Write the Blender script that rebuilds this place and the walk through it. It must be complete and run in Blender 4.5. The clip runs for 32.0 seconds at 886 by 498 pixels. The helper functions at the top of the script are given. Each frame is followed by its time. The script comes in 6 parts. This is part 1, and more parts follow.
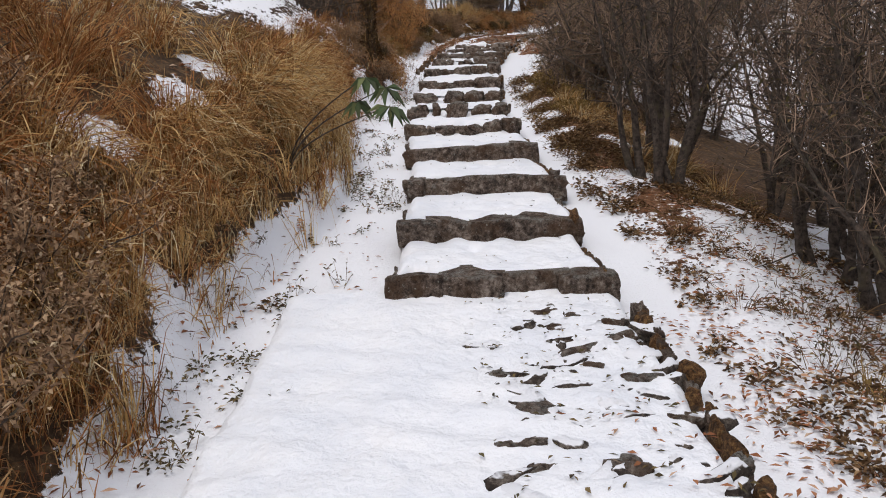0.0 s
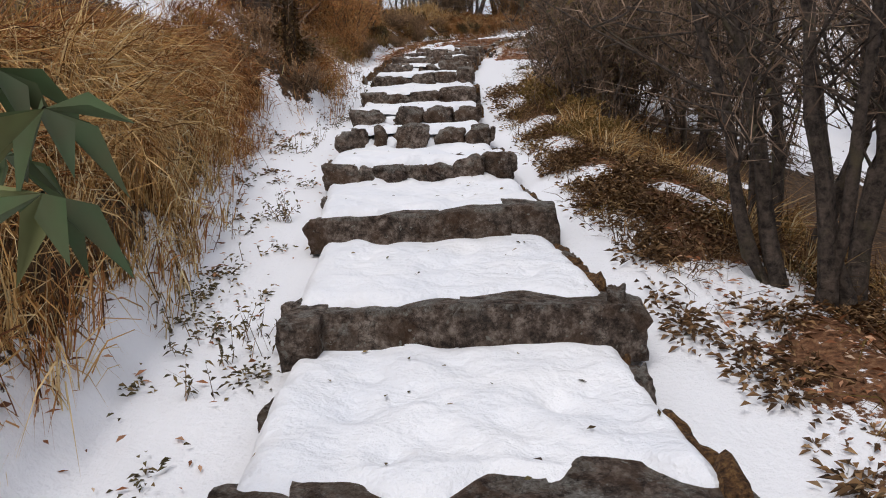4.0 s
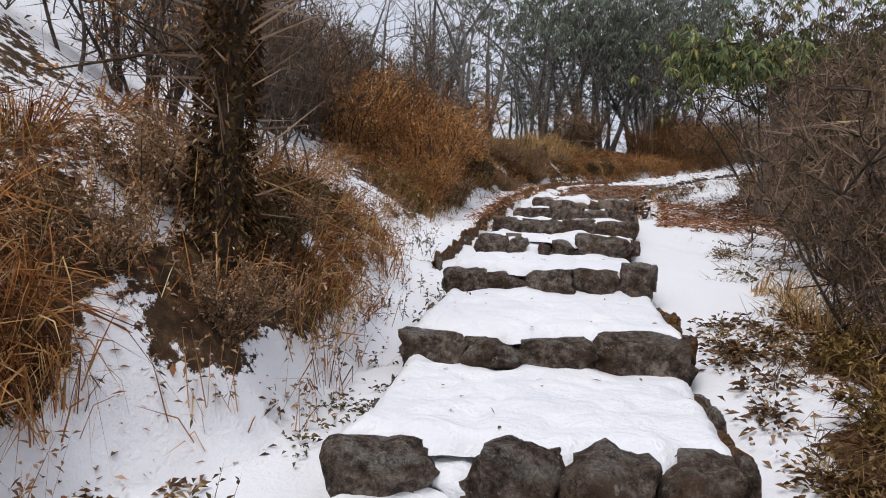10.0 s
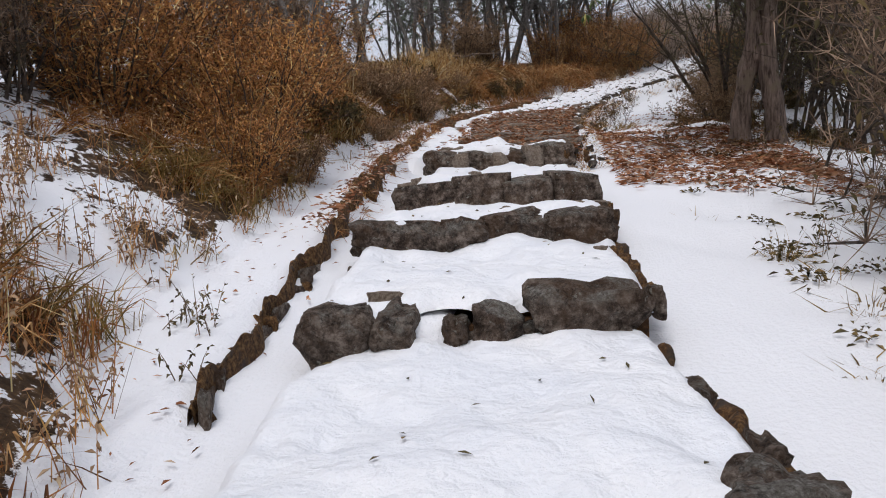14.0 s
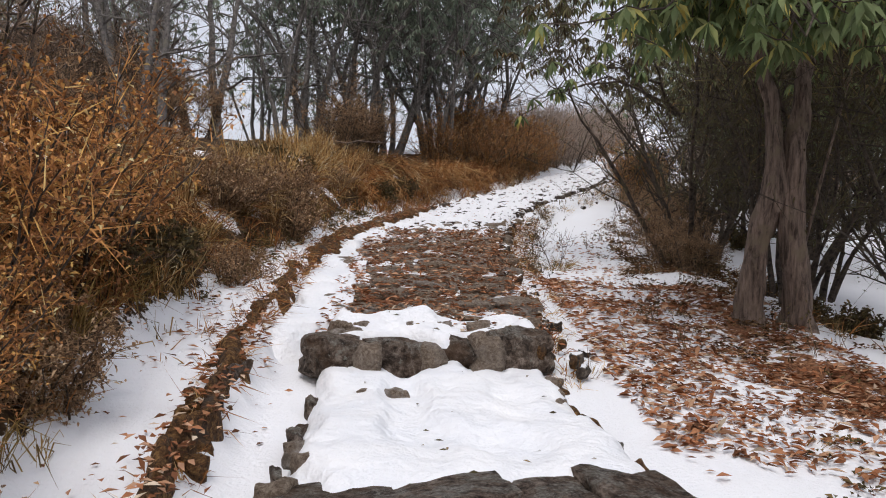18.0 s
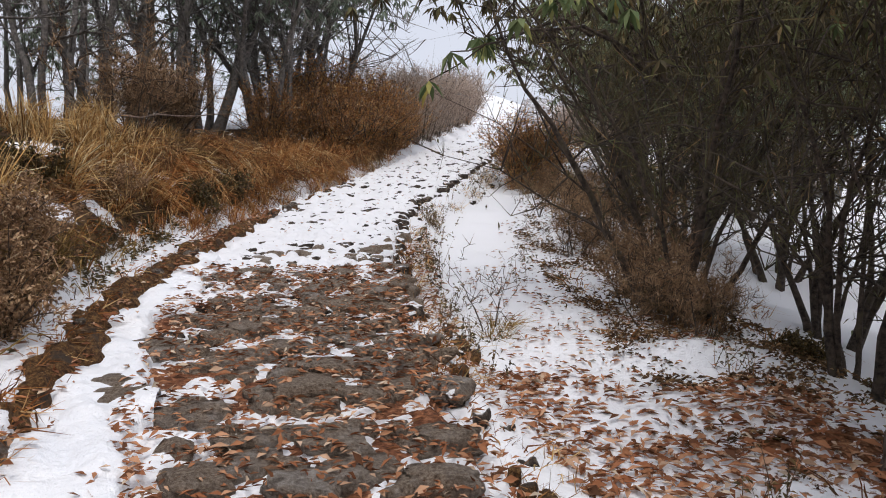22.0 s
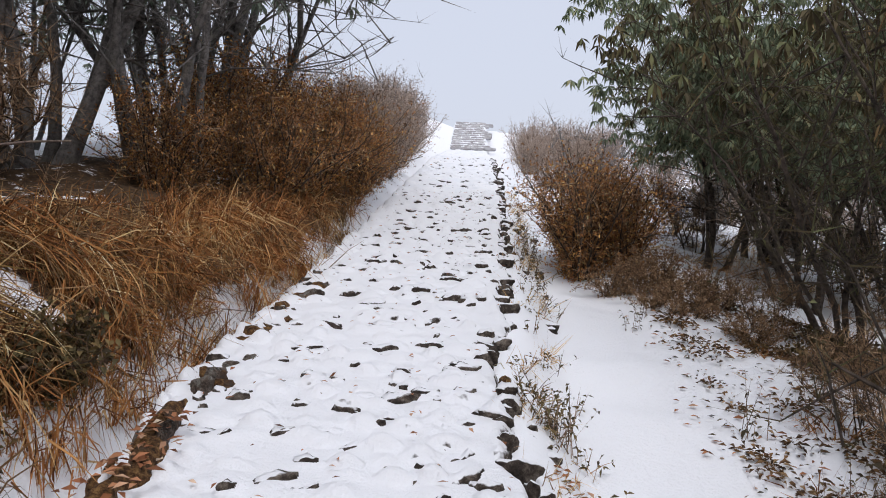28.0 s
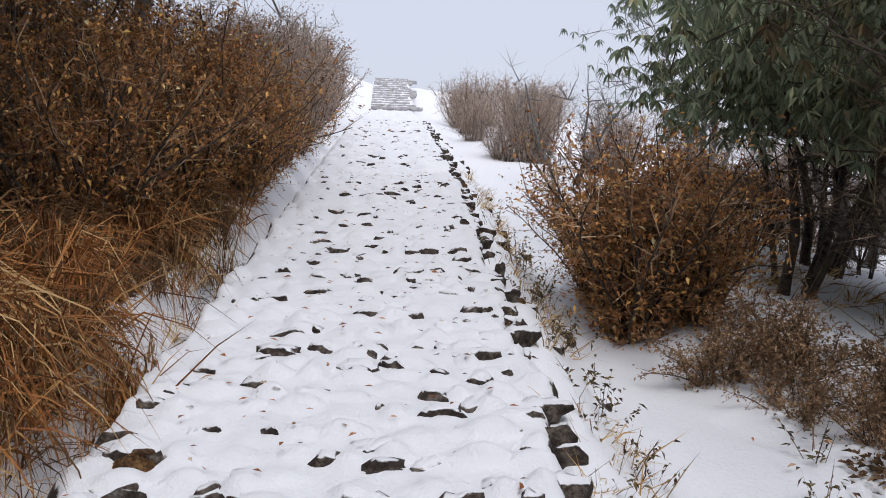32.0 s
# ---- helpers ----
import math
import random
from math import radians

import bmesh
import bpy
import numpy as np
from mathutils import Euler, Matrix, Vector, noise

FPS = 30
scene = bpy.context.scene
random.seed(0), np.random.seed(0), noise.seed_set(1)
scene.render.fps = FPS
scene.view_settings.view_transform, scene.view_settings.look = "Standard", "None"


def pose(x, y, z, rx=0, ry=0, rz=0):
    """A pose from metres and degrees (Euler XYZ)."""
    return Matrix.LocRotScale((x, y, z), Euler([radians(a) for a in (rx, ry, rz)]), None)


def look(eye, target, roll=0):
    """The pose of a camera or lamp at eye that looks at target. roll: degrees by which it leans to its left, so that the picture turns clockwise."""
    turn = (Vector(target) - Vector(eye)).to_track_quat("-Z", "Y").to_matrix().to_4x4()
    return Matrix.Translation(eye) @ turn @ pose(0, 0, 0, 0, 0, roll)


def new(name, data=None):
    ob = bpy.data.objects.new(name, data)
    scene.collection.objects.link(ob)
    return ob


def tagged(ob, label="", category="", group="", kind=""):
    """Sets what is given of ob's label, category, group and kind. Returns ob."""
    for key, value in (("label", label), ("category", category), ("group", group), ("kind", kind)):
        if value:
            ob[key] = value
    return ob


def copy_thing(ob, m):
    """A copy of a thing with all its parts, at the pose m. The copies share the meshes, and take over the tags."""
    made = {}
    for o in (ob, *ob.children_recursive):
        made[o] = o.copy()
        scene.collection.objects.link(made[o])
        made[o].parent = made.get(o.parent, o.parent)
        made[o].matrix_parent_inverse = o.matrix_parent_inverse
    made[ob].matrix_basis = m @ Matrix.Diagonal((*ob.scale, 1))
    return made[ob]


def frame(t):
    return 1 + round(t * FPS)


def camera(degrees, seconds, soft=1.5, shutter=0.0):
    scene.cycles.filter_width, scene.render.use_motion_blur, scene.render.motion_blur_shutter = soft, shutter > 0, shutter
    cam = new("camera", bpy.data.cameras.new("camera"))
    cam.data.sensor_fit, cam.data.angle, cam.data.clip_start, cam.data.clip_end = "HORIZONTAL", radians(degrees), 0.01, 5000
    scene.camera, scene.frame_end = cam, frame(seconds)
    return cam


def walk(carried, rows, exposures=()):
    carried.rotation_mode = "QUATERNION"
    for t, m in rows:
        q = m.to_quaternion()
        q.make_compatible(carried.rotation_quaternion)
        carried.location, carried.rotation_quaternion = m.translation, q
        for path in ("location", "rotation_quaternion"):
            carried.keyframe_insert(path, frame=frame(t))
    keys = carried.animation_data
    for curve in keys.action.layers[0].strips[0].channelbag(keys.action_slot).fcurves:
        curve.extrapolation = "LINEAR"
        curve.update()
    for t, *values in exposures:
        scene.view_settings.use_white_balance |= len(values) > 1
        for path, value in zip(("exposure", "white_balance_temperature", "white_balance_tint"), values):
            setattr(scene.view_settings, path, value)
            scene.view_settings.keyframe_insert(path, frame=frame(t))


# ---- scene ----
cam = camera(60.0, 32.0, soft=1.0)
PATH = [
    (0.0, pose(0.000, 0.000, 1.420, 79.90, 1.70, 0.63)),
    (0.5, pose(-0.056, 0.621, 1.340, 81.01, 1.32, 0.93)),
    (1.0, pose(-0.046, 1.153, 1.341, 81.66, 0.44, 1.75)),
    (1.5, pose(-0.017, 1.672, 1.335, 82.52, 0.65, 2.15)),
    (2.0, pose(0.033, 2.227, 1.378, 82.75, 0.83, 2.70)),
    (2.5, pose(0.087, 2.768, 1.409, 82.23, 0.38, 2.68)),
    (3.0, pose(0.153, 3.284, 1.431, 81.61, 0.85, 1.66)),
    (3.5, pose(0.179, 3.684, 1.491, 81.08, 1.72, -0.30)),
    (5.5, pose(-0.061, 5.719, 1.712, 80.51, 1.92, -3.76)),
    (6.0, pose(-0.102, 6.293, 1.780, 80.57, 3.07, -3.88)),
    (6.5, pose(-0.084, 6.911, 1.884, 82.87, 2.60, -3.31)),
    (7.0, pose(-0.072, 7.391, 1.996, 82.38, 1.60, -1.93)),
    (7.5, pose(-0.103, 7.888, 2.142, 83.21, 1.13, -0.34)),
    (8.0, pose(-0.059, 8.389, 2.235, 84.68, 1.50, 3.01)),
    (8.5, pose(-0.021, 8.832, 2.310, 84.58, 0.15, 5.61)),
    (9.0, pose(-0.020, 9.332, 2.384, 85.44, -1.54, 6.80)),
    (9.5, pose(0.030, 9.737, 2.405, 87.06, -2.17, 7.31)),
    (10.0, pose(0.036, 10.132, 2.417, 89.85, -2.92, 5.91)),
    (10.5, pose(-0.009, 10.605, 2.582, 90.04, -2.86, 3.79)),
    (11.0, pose(-0.055, 11.093, 2.636, 88.99, -1.77, 2.21)),
    (11.5, pose(-0.133, 11.593, 2.686, 87.99, 0.08, 0.98)),
    (12.0, pose(-0.188, 12.141, 2.849, 86.70, 2.26, 0.53)),
    (12.5, pose(-0.135, 12.705, 2.857, 85.10, 3.91, 1.04)),
    (13.0, pose(-0.104, 13.225, 2.837, 83.21, 2.70, -0.05)),
    (13.5, pose(0.003, 13.685, 2.969, 85.69, 0.66, -1.62)),
    (14.0, pose(0.137, 14.146, 3.074, 83.91, 3.27, -1.51)),
    (14.5, pose(0.192, 14.599, 3.174, 83.77, 4.16, -1.61)),
    (15.0, pose(0.241, 15.065, 3.340, 83.96, 3.21, -2.57)),
    (15.5, pose(0.304, 15.489, 3.360, 86.57, 2.68, -3.44)),
    (17.5, pose(0.047, 17.037, 3.705, 87.72, -0.85, -11.01)),
    (18.0, pose(-0.016, 17.395, 3.819, 89.01, -1.49, -12.38)),
    (18.5, pose(0.032, 17.785, 3.862, 88.92, -1.60, -12.55)),
    (19.0, pose(0.060, 18.256, 3.934, 87.00, -1.90, -12.82)),
    (19.5, pose(0.049, 18.766, 4.002, 84.71, -2.39, -13.80)),
    (20.0, pose(0.117, 19.190, 4.066, 87.43, -2.11, -15.21)),
    (20.5, pose(0.308, 19.651, 4.211, 89.48, -1.75, -16.74)),
    (21.0, pose(0.336, 20.128, 4.303, 88.19, -1.36, -20.21)),
    (21.5, pose(0.423, 20.547, 4.395, 86.57, -0.74, -23.32)),
    (22.0, pose(0.551, 20.951, 4.377, 86.60, -0.12, -25.05)),
    (22.5, pose(0.667, 21.418, 4.383, 87.14, 0.46, -24.16)),
    (23.0, pose(0.747, 21.830, 4.445, 86.65, 1.89, -21.76)),
    (23.5, pose(0.820, 22.314, 4.523, 86.62, 2.48, -19.88)),
    (24.0, pose(0.897, 22.756, 4.598, 86.76, 2.61, -18.85)),
    (24.5, pose(0.900, 23.214, 4.638, 87.08, 1.92, -19.48)),
    (25.0, pose(0.929, 23.702, 4.649, 87.04, 1.22, -21.16)),
    (25.5, pose(0.995, 24.130, 4.642, 87.44, 0.57, -23.01)),
    (26.0, pose(1.112, 24.666, 4.717, 88.36, -0.06, -25.23)),
    (26.5, pose(1.254, 25.113, 4.810, 89.49, -1.08, -27.02)),
    (28.5, pose(1.793, 26.488, 5.201, 87.07, -2.32, -34.68)),
    (29.0, pose(1.991, 26.883, 5.212, 86.18, -2.56, -35.50)),
    (29.5, pose(2.222, 27.227, 5.266, 84.56, -2.38, -34.53)),
    (30.0, pose(2.400, 27.555, 5.348, 83.38, -2.18, -32.96)),
    (30.5, pose(2.584, 27.952, 5.404, 87.04, -1.69, -32.81)),
    (31.0, pose(2.813, 28.264, 5.424, 85.43, -0.84, -33.80)),
    (31.5, pose(3.037, 28.642, 5.514, 84.67, -0.91, -36.22)),
    (32.0, pose(3.231, 29.016, 5.531, 85.06, -1.36, -39.31)),
]
walk(cam, PATH, exposures=[(0, -0.13, 6400, 13), (3.5, -0.13, 6400, 13), (6, -0.17, 6300, 13), (8, -0.08, 6300, 13), (11, -0.02, 6300, 13), (14, -0.12, 6250, 13), (15.5, -0.02, 6300, 13), (18, 0.05, 6400, 13), (22, 0.11, 6350, 13), (25, 0.03, 6200, 13), (32, 0.03, 6150, 13)])

# ---- world, sun, light ----
world = bpy.data.worlds.new("overcast_sky")
scene.world = world
world.use_nodes = True
wn = world.node_tree
wn.nodes.clear()
sky = wn.nodes.new("ShaderNodeTexSky")
sky.sky_type, sky.sun_disc = "NISHITA", False
sky.sun_elevation, sky.sun_rotation = radians(40), radians(200)
sky.air_density, sky.dust_density = 1.0, 6.0
bg_sky = wn.nodes.new("ShaderNodeBackground")
bg_sky.inputs[1].default_value = 0.02
bg_fog = wn.nodes.new("ShaderNodeBackground")
bg_fog.inputs[0].default_value = (0.80, 0.83, 0.90, 1)
bg_fog.inputs[1].default_value = 0.78
addn = wn.nodes.new("ShaderNodeAddShader")
wout = wn.nodes.new("ShaderNodeOutputWorld")
wn.links.new(sky.outputs[0], bg_sky.inputs[0])
wn.links.new(bg_sky.outputs[0], addn.inputs[0])
wn.links.new(bg_fog.outputs[0], addn.inputs[1])
wn.links.new(addn.outputs[0], wout.inputs[0])
sun = new("sun", bpy.data.lights.new("sun", "SUN"))
sun.data.energy, sun.data.angle, sun.data.color = 1.5, radians(25), (1.0, 0.96, 0.9)
sun.matrix_world = look((0, 0, 30), (6, 14, 0))


# ---- materials ----
def mat(name, build, rough=0.8):
    m = bpy.data.materials.new(name)
    m.use_nodes = True
    nt = m.node_tree
    bsdf = nt.nodes["Principled BSDF"]
    bsdf.inputs["Roughness"].default_value = rough
    bsdf.inputs["Specular IOR Level"].default_value = 0.25
    build(nt, bsdf)
    return m


def noise_of(nt, scale, detail=4, rough=0.6, coord="Object"):
    tc = nt.nodes.new("ShaderNodeNewGeometry")
    n = nt.nodes.new("ShaderNodeTexNoise")
    n.inputs["Scale"].default_value, n.inputs["Detail"].default_value, n.inputs["Roughness"].default_value = scale, detail, rough
    nt.links.new(tc.outputs["Position"], n.inputs["Vector"])
    return n


def ramp(nt, source, stops):
    r = nt.nodes.new("ShaderNodeValToRGB")
    while len(r.color_ramp.elements) < len(stops):
        r.color_ramp.elements.new(0.5)
    for e, (p, c) in zip(r.color_ramp.elements, stops):
        e.position, e.color = p, (*c, 1)
    nt.links.new(source, r.inputs[0])
    return r.outputs[0]


def mix(nt, fac, a, b):
    m = nt.nodes.new("ShaderNodeMix")
    m.data_type = "RGBA"
    for sock, v in ((m.inputs[0], fac), (m.inputs[6], a), (m.inputs[7], b)):
        if isinstance(v, (int, float)):
            sock.default_value = v
        elif isinstance(v, tuple):
            sock.default_value = (*v, 1)
        else:
            nt.links.new(v, sock)
    return m.outputs[2]


def bump(nt, bsdf, source, strength, dist):
    b = nt.nodes.new("ShaderNodeBump")
    b.inputs["Strength"].default_value, b.inputs["Distance"].default_value = strength, dist
    nt.links.new(source, b.inputs["Height"])
    nt.links.new(b.outputs[0], bsdf.inputs["Normal"])


def island(nt):
    return nt.nodes.new("ShaderNodeNewGeometry").outputs["Random Per Island"]


def obrand(nt):
    return nt.nodes.new("ShaderNodeObjectInfo").outputs["Random"]


SNOW = (0.84, 0.85, 0.88)


def b_snow(nt, bsdf):
    a, b = noise_of(nt, 2.2, 3), noise_of(nt, 80, 2)
    col = mix(nt, ramp(nt, a.outputs[0], [(0.35, (0, 0, 0)), (0.7, (1, 1, 1))]), (0.80, 0.82, 0.86), (0.88, 0.885, 0.9))
    nt.links.new(col, bsdf.inputs["Base Color"])
    bsdf.inputs["Subsurface Weight"].default_value = 0.0
    c = noise_of(nt, 11, 5, 0.6)
    both = nt.nodes.new("ShaderNodeMath")
    both.operation = "MULTIPLY_ADD"
    nt.links.new(c.outputs[0], both.inputs[0])
    both.inputs[1].default_value = 16.0
    nt.links.new(b.outputs[0], both.inputs[2])
    bump(nt, bsdf, both.outputs[0], 0.5, 0.006)


def b_ground(nt, bsdf):
    """Snow lying on dead grass, leaf litter and soil; the mesh carries how much of each."""
    cov = nt.nodes.new("ShaderNodeAttribute")
    cov.attribute_name = "cover"
    lit = nt.nodes.new("ShaderNodeAttribute")
    lit.attribute_name = "litter"
    n1, n2, n3 = noise_of(nt, 2.6, 6, 0.65), noise_of(nt, 14, 5, 0.7), noise_of(nt, 45, 4)
    soil = ramp(nt, n2.outputs[0], [(0.3, (0.018, 0.011, 0.007)), (0.5, (0.062, 0.036, 0.018)), (0.7, (0.18, 0.105, 0.048))])
    leaf = ramp(nt, n3.outputs[0], [(0.3, (0.06, 0.026, 0.013)), (0.5, (0.20, 0.085, 0.040)), (0.7, (0.38, 0.21, 0.11))])
    dirt = mix(nt, lit.outputs["Fac"], soil, leaf)
    s1 = nt.nodes.new("ShaderNodeMath")
    s1.operation = "MULTIPLY_ADD"
    nt.links.new(n1.outputs[0], s1.inputs[0])
    s1.inputs[1].default_value = 0.9
    nt.links.new(cov.outputs["Fac"], s1.inputs[2])
    s2 = nt.nodes.new("ShaderNodeMath")
    s2.operation = "MULTIPLY_ADD"
    nt.links.new(n2.outputs[0], s2.inputs[0])
    s2.inputs[1].default_value = 0.75
    nt.links.new(s1.outputs[0], s2.inputs[2])
    mask = ramp(nt, s2.outputs[0], [(0.82, (0, 0, 0)), (0.86, (1, 1, 1))])
    nt.links.new(mix(nt, mask, dirt, SNOW), bsdf.inputs["Base Color"])
    bump(nt, bsdf, n3.outputs[0], 0.6, 0.02)


def b_stone(nt, bsdf):
    n1, n2, n3, n4 = noise_of(nt, 3.2, 6, 0.7), noise_of(nt, 16, 9, 0.78), noise_of(nt, 7, 5, 0.75), noise_of(nt, 70, 5, 0.75)
    dark = ramp(nt, n2.outputs[0], [(0.39, (0.020, 0.013, 0.009)), (0.47, (0.072, 0.049, 0.036)), (0.54, (0.160, 0.116, 0.090)), (0.63, (0.36, 0.29, 0.24))])
    warm = ramp(nt, n2.outputs[0], [(0.39, (0.036, 0.024, 0.017)), (0.5, (0.17, 0.125, 0.095)), (0.62, (0.42, 0.35, 0.29))])
    base = mix(nt, obrand(nt), dark, warm)
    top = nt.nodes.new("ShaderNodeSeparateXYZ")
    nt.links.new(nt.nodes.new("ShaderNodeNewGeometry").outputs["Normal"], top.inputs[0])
    # paler grey patches on faces that turn up, broken by noise
    up_grey = nt.nodes.new("ShaderNodeMath")
    up_grey.operation = "MULTIPLY"
    nt.links.new(ramp(nt, top.outputs[2], [(0.2, (0.08, 0.08, 0.08)), (0.75, (1, 1, 1))]), up_grey.inputs[0])
    nt.links.new(ramp(nt, n3.outputs[0], [(0.47, (0, 0, 0)), (0.56, (1, 1, 1))]), up_grey.inputs[1])
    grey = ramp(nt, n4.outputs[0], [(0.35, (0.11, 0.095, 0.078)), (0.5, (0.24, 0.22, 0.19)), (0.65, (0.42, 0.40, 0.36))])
    col = mix(nt, up_grey.outputs[0], base, grey)
    col = mix(nt, ramp(nt, n1.outputs[0], [(0.48, (0, 0, 0)), (0.60, (0.65, 0.65, 0.65))]), col, mix(nt, n4.outputs[0], (0.034, 0.018, 0.010), (0.16, 0.085, 0.040)))
    crack = noise_of(nt, 4.5, 7, 0.62)
    gap = nt.nodes.new("ShaderNodeMath")
    gap.operation = "SUBTRACT"
    nt.links.new(crack.outputs[0], gap.inputs[0])
    gap.inputs[1].default_value = 0.5
    width = nt.nodes.new("ShaderNodeMath")
    width.operation = "ABSOLUTE"
    nt.links.new(gap.outputs[0], width.inputs[0])
    line = ramp(nt, width.outputs[0], [(0.002, (0.45, 0.45, 0.45)), (0.012, (1, 1, 1))])
    lichen = ramp(nt, noise_of(nt, 28, 4, 0.6).outputs[0], [(0.64, (0, 0, 0)), (0.68, (1, 1, 1))])
    col = mix(nt, lichen, col, mix(nt, n4.outputs[0], (0.16, 0.15, 0.12), (0.42, 0.40, 0.34)))
    nt.links.new(mix(nt, line, (0.010, 0.007, 0.005), col), bsdf.inputs["Base Color"])
    deep = nt.nodes.new("ShaderNodeMath")
    deep.operation = "MULTIPLY_ADD"
    nt.links.new(line, deep.inputs[0])
    deep.inputs[1].default_value = 0.35
    nt.links.new(n2.outputs[0], deep.inputs[2])
    fine = nt.nodes.new("ShaderNodeMath")
    fine.operation = "MULTIPLY_ADD"
    nt.links.new(n4.outputs[0], fine.inputs[0])
    fine.inputs[1].default_value = 0.3
    nt.links.new(deep.outputs[0], fine.inputs[2])
    bump(nt, bsdf, fine.outputs[0], 1.0, 0.06)


def b_capped(nt, bsdf, vary=obrand, least=1.42):
    """Dark path stone with snow lying on what faces up."""
    n1, n2, n3 = noise_of(nt, 16, 7, 0.75), noise_of(nt, 9, 3, 0.6), noise_of(nt, 60, 4, 0.7)
    rock = ramp(nt, n1.outputs[0], [(0.36, (0.012, 0.009, 0.007)), (0.5, (0.050, 0.038, 0.030)), (0.66, (0.20, 0.17, 0.14))])
    top = nt.nodes.new("ShaderNodeSeparateXYZ")
    nt.links.new(nt.nodes.new("ShaderNodeNewGeometry").outputs["Normal"], top.inputs[0])
    lie = nt.nodes.new("ShaderNodeMath")
    lie.operation = "MULTIPLY_ADD"
    nt.links.new(n2.outputs[0], lie.inputs[0])
    lie.inputs[1].default_value = 1.1
    nt.links.new(top.outputs[2], lie.inputs[2])
    more = nt.nodes.new("ShaderNodeMath")
    more.operation = "MULTIPLY_ADD"
    nt.links.new(vary(nt), more.inputs[0])
    more.inputs[1].default_value = 0.5
    nt.links.new(lie.outputs[0], more.inputs[2])
    snow = nt.nodes.new("ShaderNodeMapRange")
    for key, val in (("From Min", least), ("From Max", least + 0.10)):
        snow.inputs[key].default_value = val
    nt.links.new(more.outputs[0], snow.inputs["Value"])
    nt.links.new(mix(nt, snow.outputs[0], rock, SNOW), bsdf.inputs["Base Color"])
    bump(nt, bsdf, n3.outputs[0], 0.7, 0.02)


def b_drystone(nt, bsdf):
    n2, n3, n4 = noise_of(nt, 18, 8, 0.75), noise_of(nt, 5, 5, 0.7), noise_of(nt, 60, 5, 0.75)
    a = ramp(nt, n2.outputs[0], [(0.35, (0.11, 0.09, 0.074)), (0.5, (0.30, 0.26, 0.225)), (0.65, (0.54, 0.50, 0.46))])
    c = ramp(nt, n4.outputs[0], [(0.35, (0.10, 0.066, 0.046)), (0.5, (0.25, 0.19, 0.14)), (0.65, (0.40, 0.33, 0.26))])
    nt.links.new(mix(nt, ramp(nt, n3.outputs[0], [(0.42, (0, 0, 0)), (0.58, (1, 1, 1))]), mix(nt, obrand(nt), a, c), c), bsdf.inputs["Base Color"])
    bump(nt, bsdf, n2.outputs[0], 1.0, 0.06)


def b_moss(nt, bsdf):
    n1, n2 = noise_of(nt, 7, 4), noise_of(nt, 40, 5, 0.75)
    col = ramp(nt, n2.outputs[0], [(0.36, (0.028, 0.014, 0.006)), (0.5, (0.125, 0.060, 0.022)), (0.64, (0.30, 0.17, 0.062))])
    nt.links.new(mix(nt, ramp(nt, n1.outputs[0], [(0.34, (0, 0, 0)), (0.46, (1, 1, 1))]), (0.075, 0.055, 0.042), col), bsdf.inputs["Base Color"])
    bump(nt, bsdf, n2.outputs[0], 1.0, 0.04)


def b_earth(nt, bsdf):
    n2 = noise_of(nt, 18, 6, 0.7)
    nt.links.new(ramp(nt, n2.outputs[0], [(0.36, (0.03, 0.018, 0.010)), (0.5, (0.10, 0.052, 0.025)), (0.64, (0.22, 0.11, 0.045))]), bsdf.inputs["Base Color"])
    bump(nt, bsdf, n2.outputs[0], 1.0, 0.03)


def b_leaves(stops, gloss=0.25, thin=0.16):
    def build(nt, bsdf):
        bsdf.inputs["Specular IOR Level"].default_value = gloss
        n, m = noise_of(nt, 1.3, 3), noise_of(nt, 6.0, 3)
        col = ramp(nt, island(nt), stops)
        col = mix(nt, n.outputs[0], mix(nt, 0.25, col, (0.05, 0.03, 0.015)), col)
        col = mix(nt, ramp(nt, m.outputs[0], [(0.38, (0, 0, 0)), (0.60, (1, 1, 1))]), mix(nt, 0.35, col, (0.060, 0.026, 0.010)), col)
        nt.links.new(col, bsdf.inputs["Base Color"])
        if thin:
            tr = nt.nodes.new("ShaderNodeBsdfTranslucent")
            nt.links.new(col, tr.inputs[0])
            mx = nt.nodes.new("ShaderNodeMixShader")
            mx.inputs[0].default_value = thin
            nt.links.new(bsdf.outputs[0], mx.inputs[1])
            nt.links.new(tr.outputs[0], mx.inputs[2])
            nt.links.new(mx.outputs[0], nt.nodes["Material Output"].inputs[0])
    return build


def b_bark(dark, light, scale, streak=1.0):
    def build(nt, bsdf):
        n, v = noise_of(nt, scale, 6, 0.7), noise_of(nt, scale * 0.22, 3)
        flat = nt.nodes.new("ShaderNodeMapping")
        flat.inputs["Scale"].default_value = (1, 1, streak)
        nt.links.new(n.inputs["Vector"].links[0].from_socket, flat.inputs["Vector"])
        nt.links.new(flat.outputs[0], n.inputs["Vector"])
        col = ramp(nt, n.outputs[0], [(0.36, dark), (0.62, light)])
        moss = ramp(nt, v.outputs[0], [(0.55, (0, 0, 0)), (0.68, (1, 1, 1))])
        nt.links.new(mix(nt, moss, col, tuple(0.6 * d + 0.4 * m for d, m in zip(light, (0.09, 0.085, 0.03)))), bsdf.inputs["Base Color"])
        bump(nt, bsdf, n.outputs[0], 0.9, 0.03)
    return build


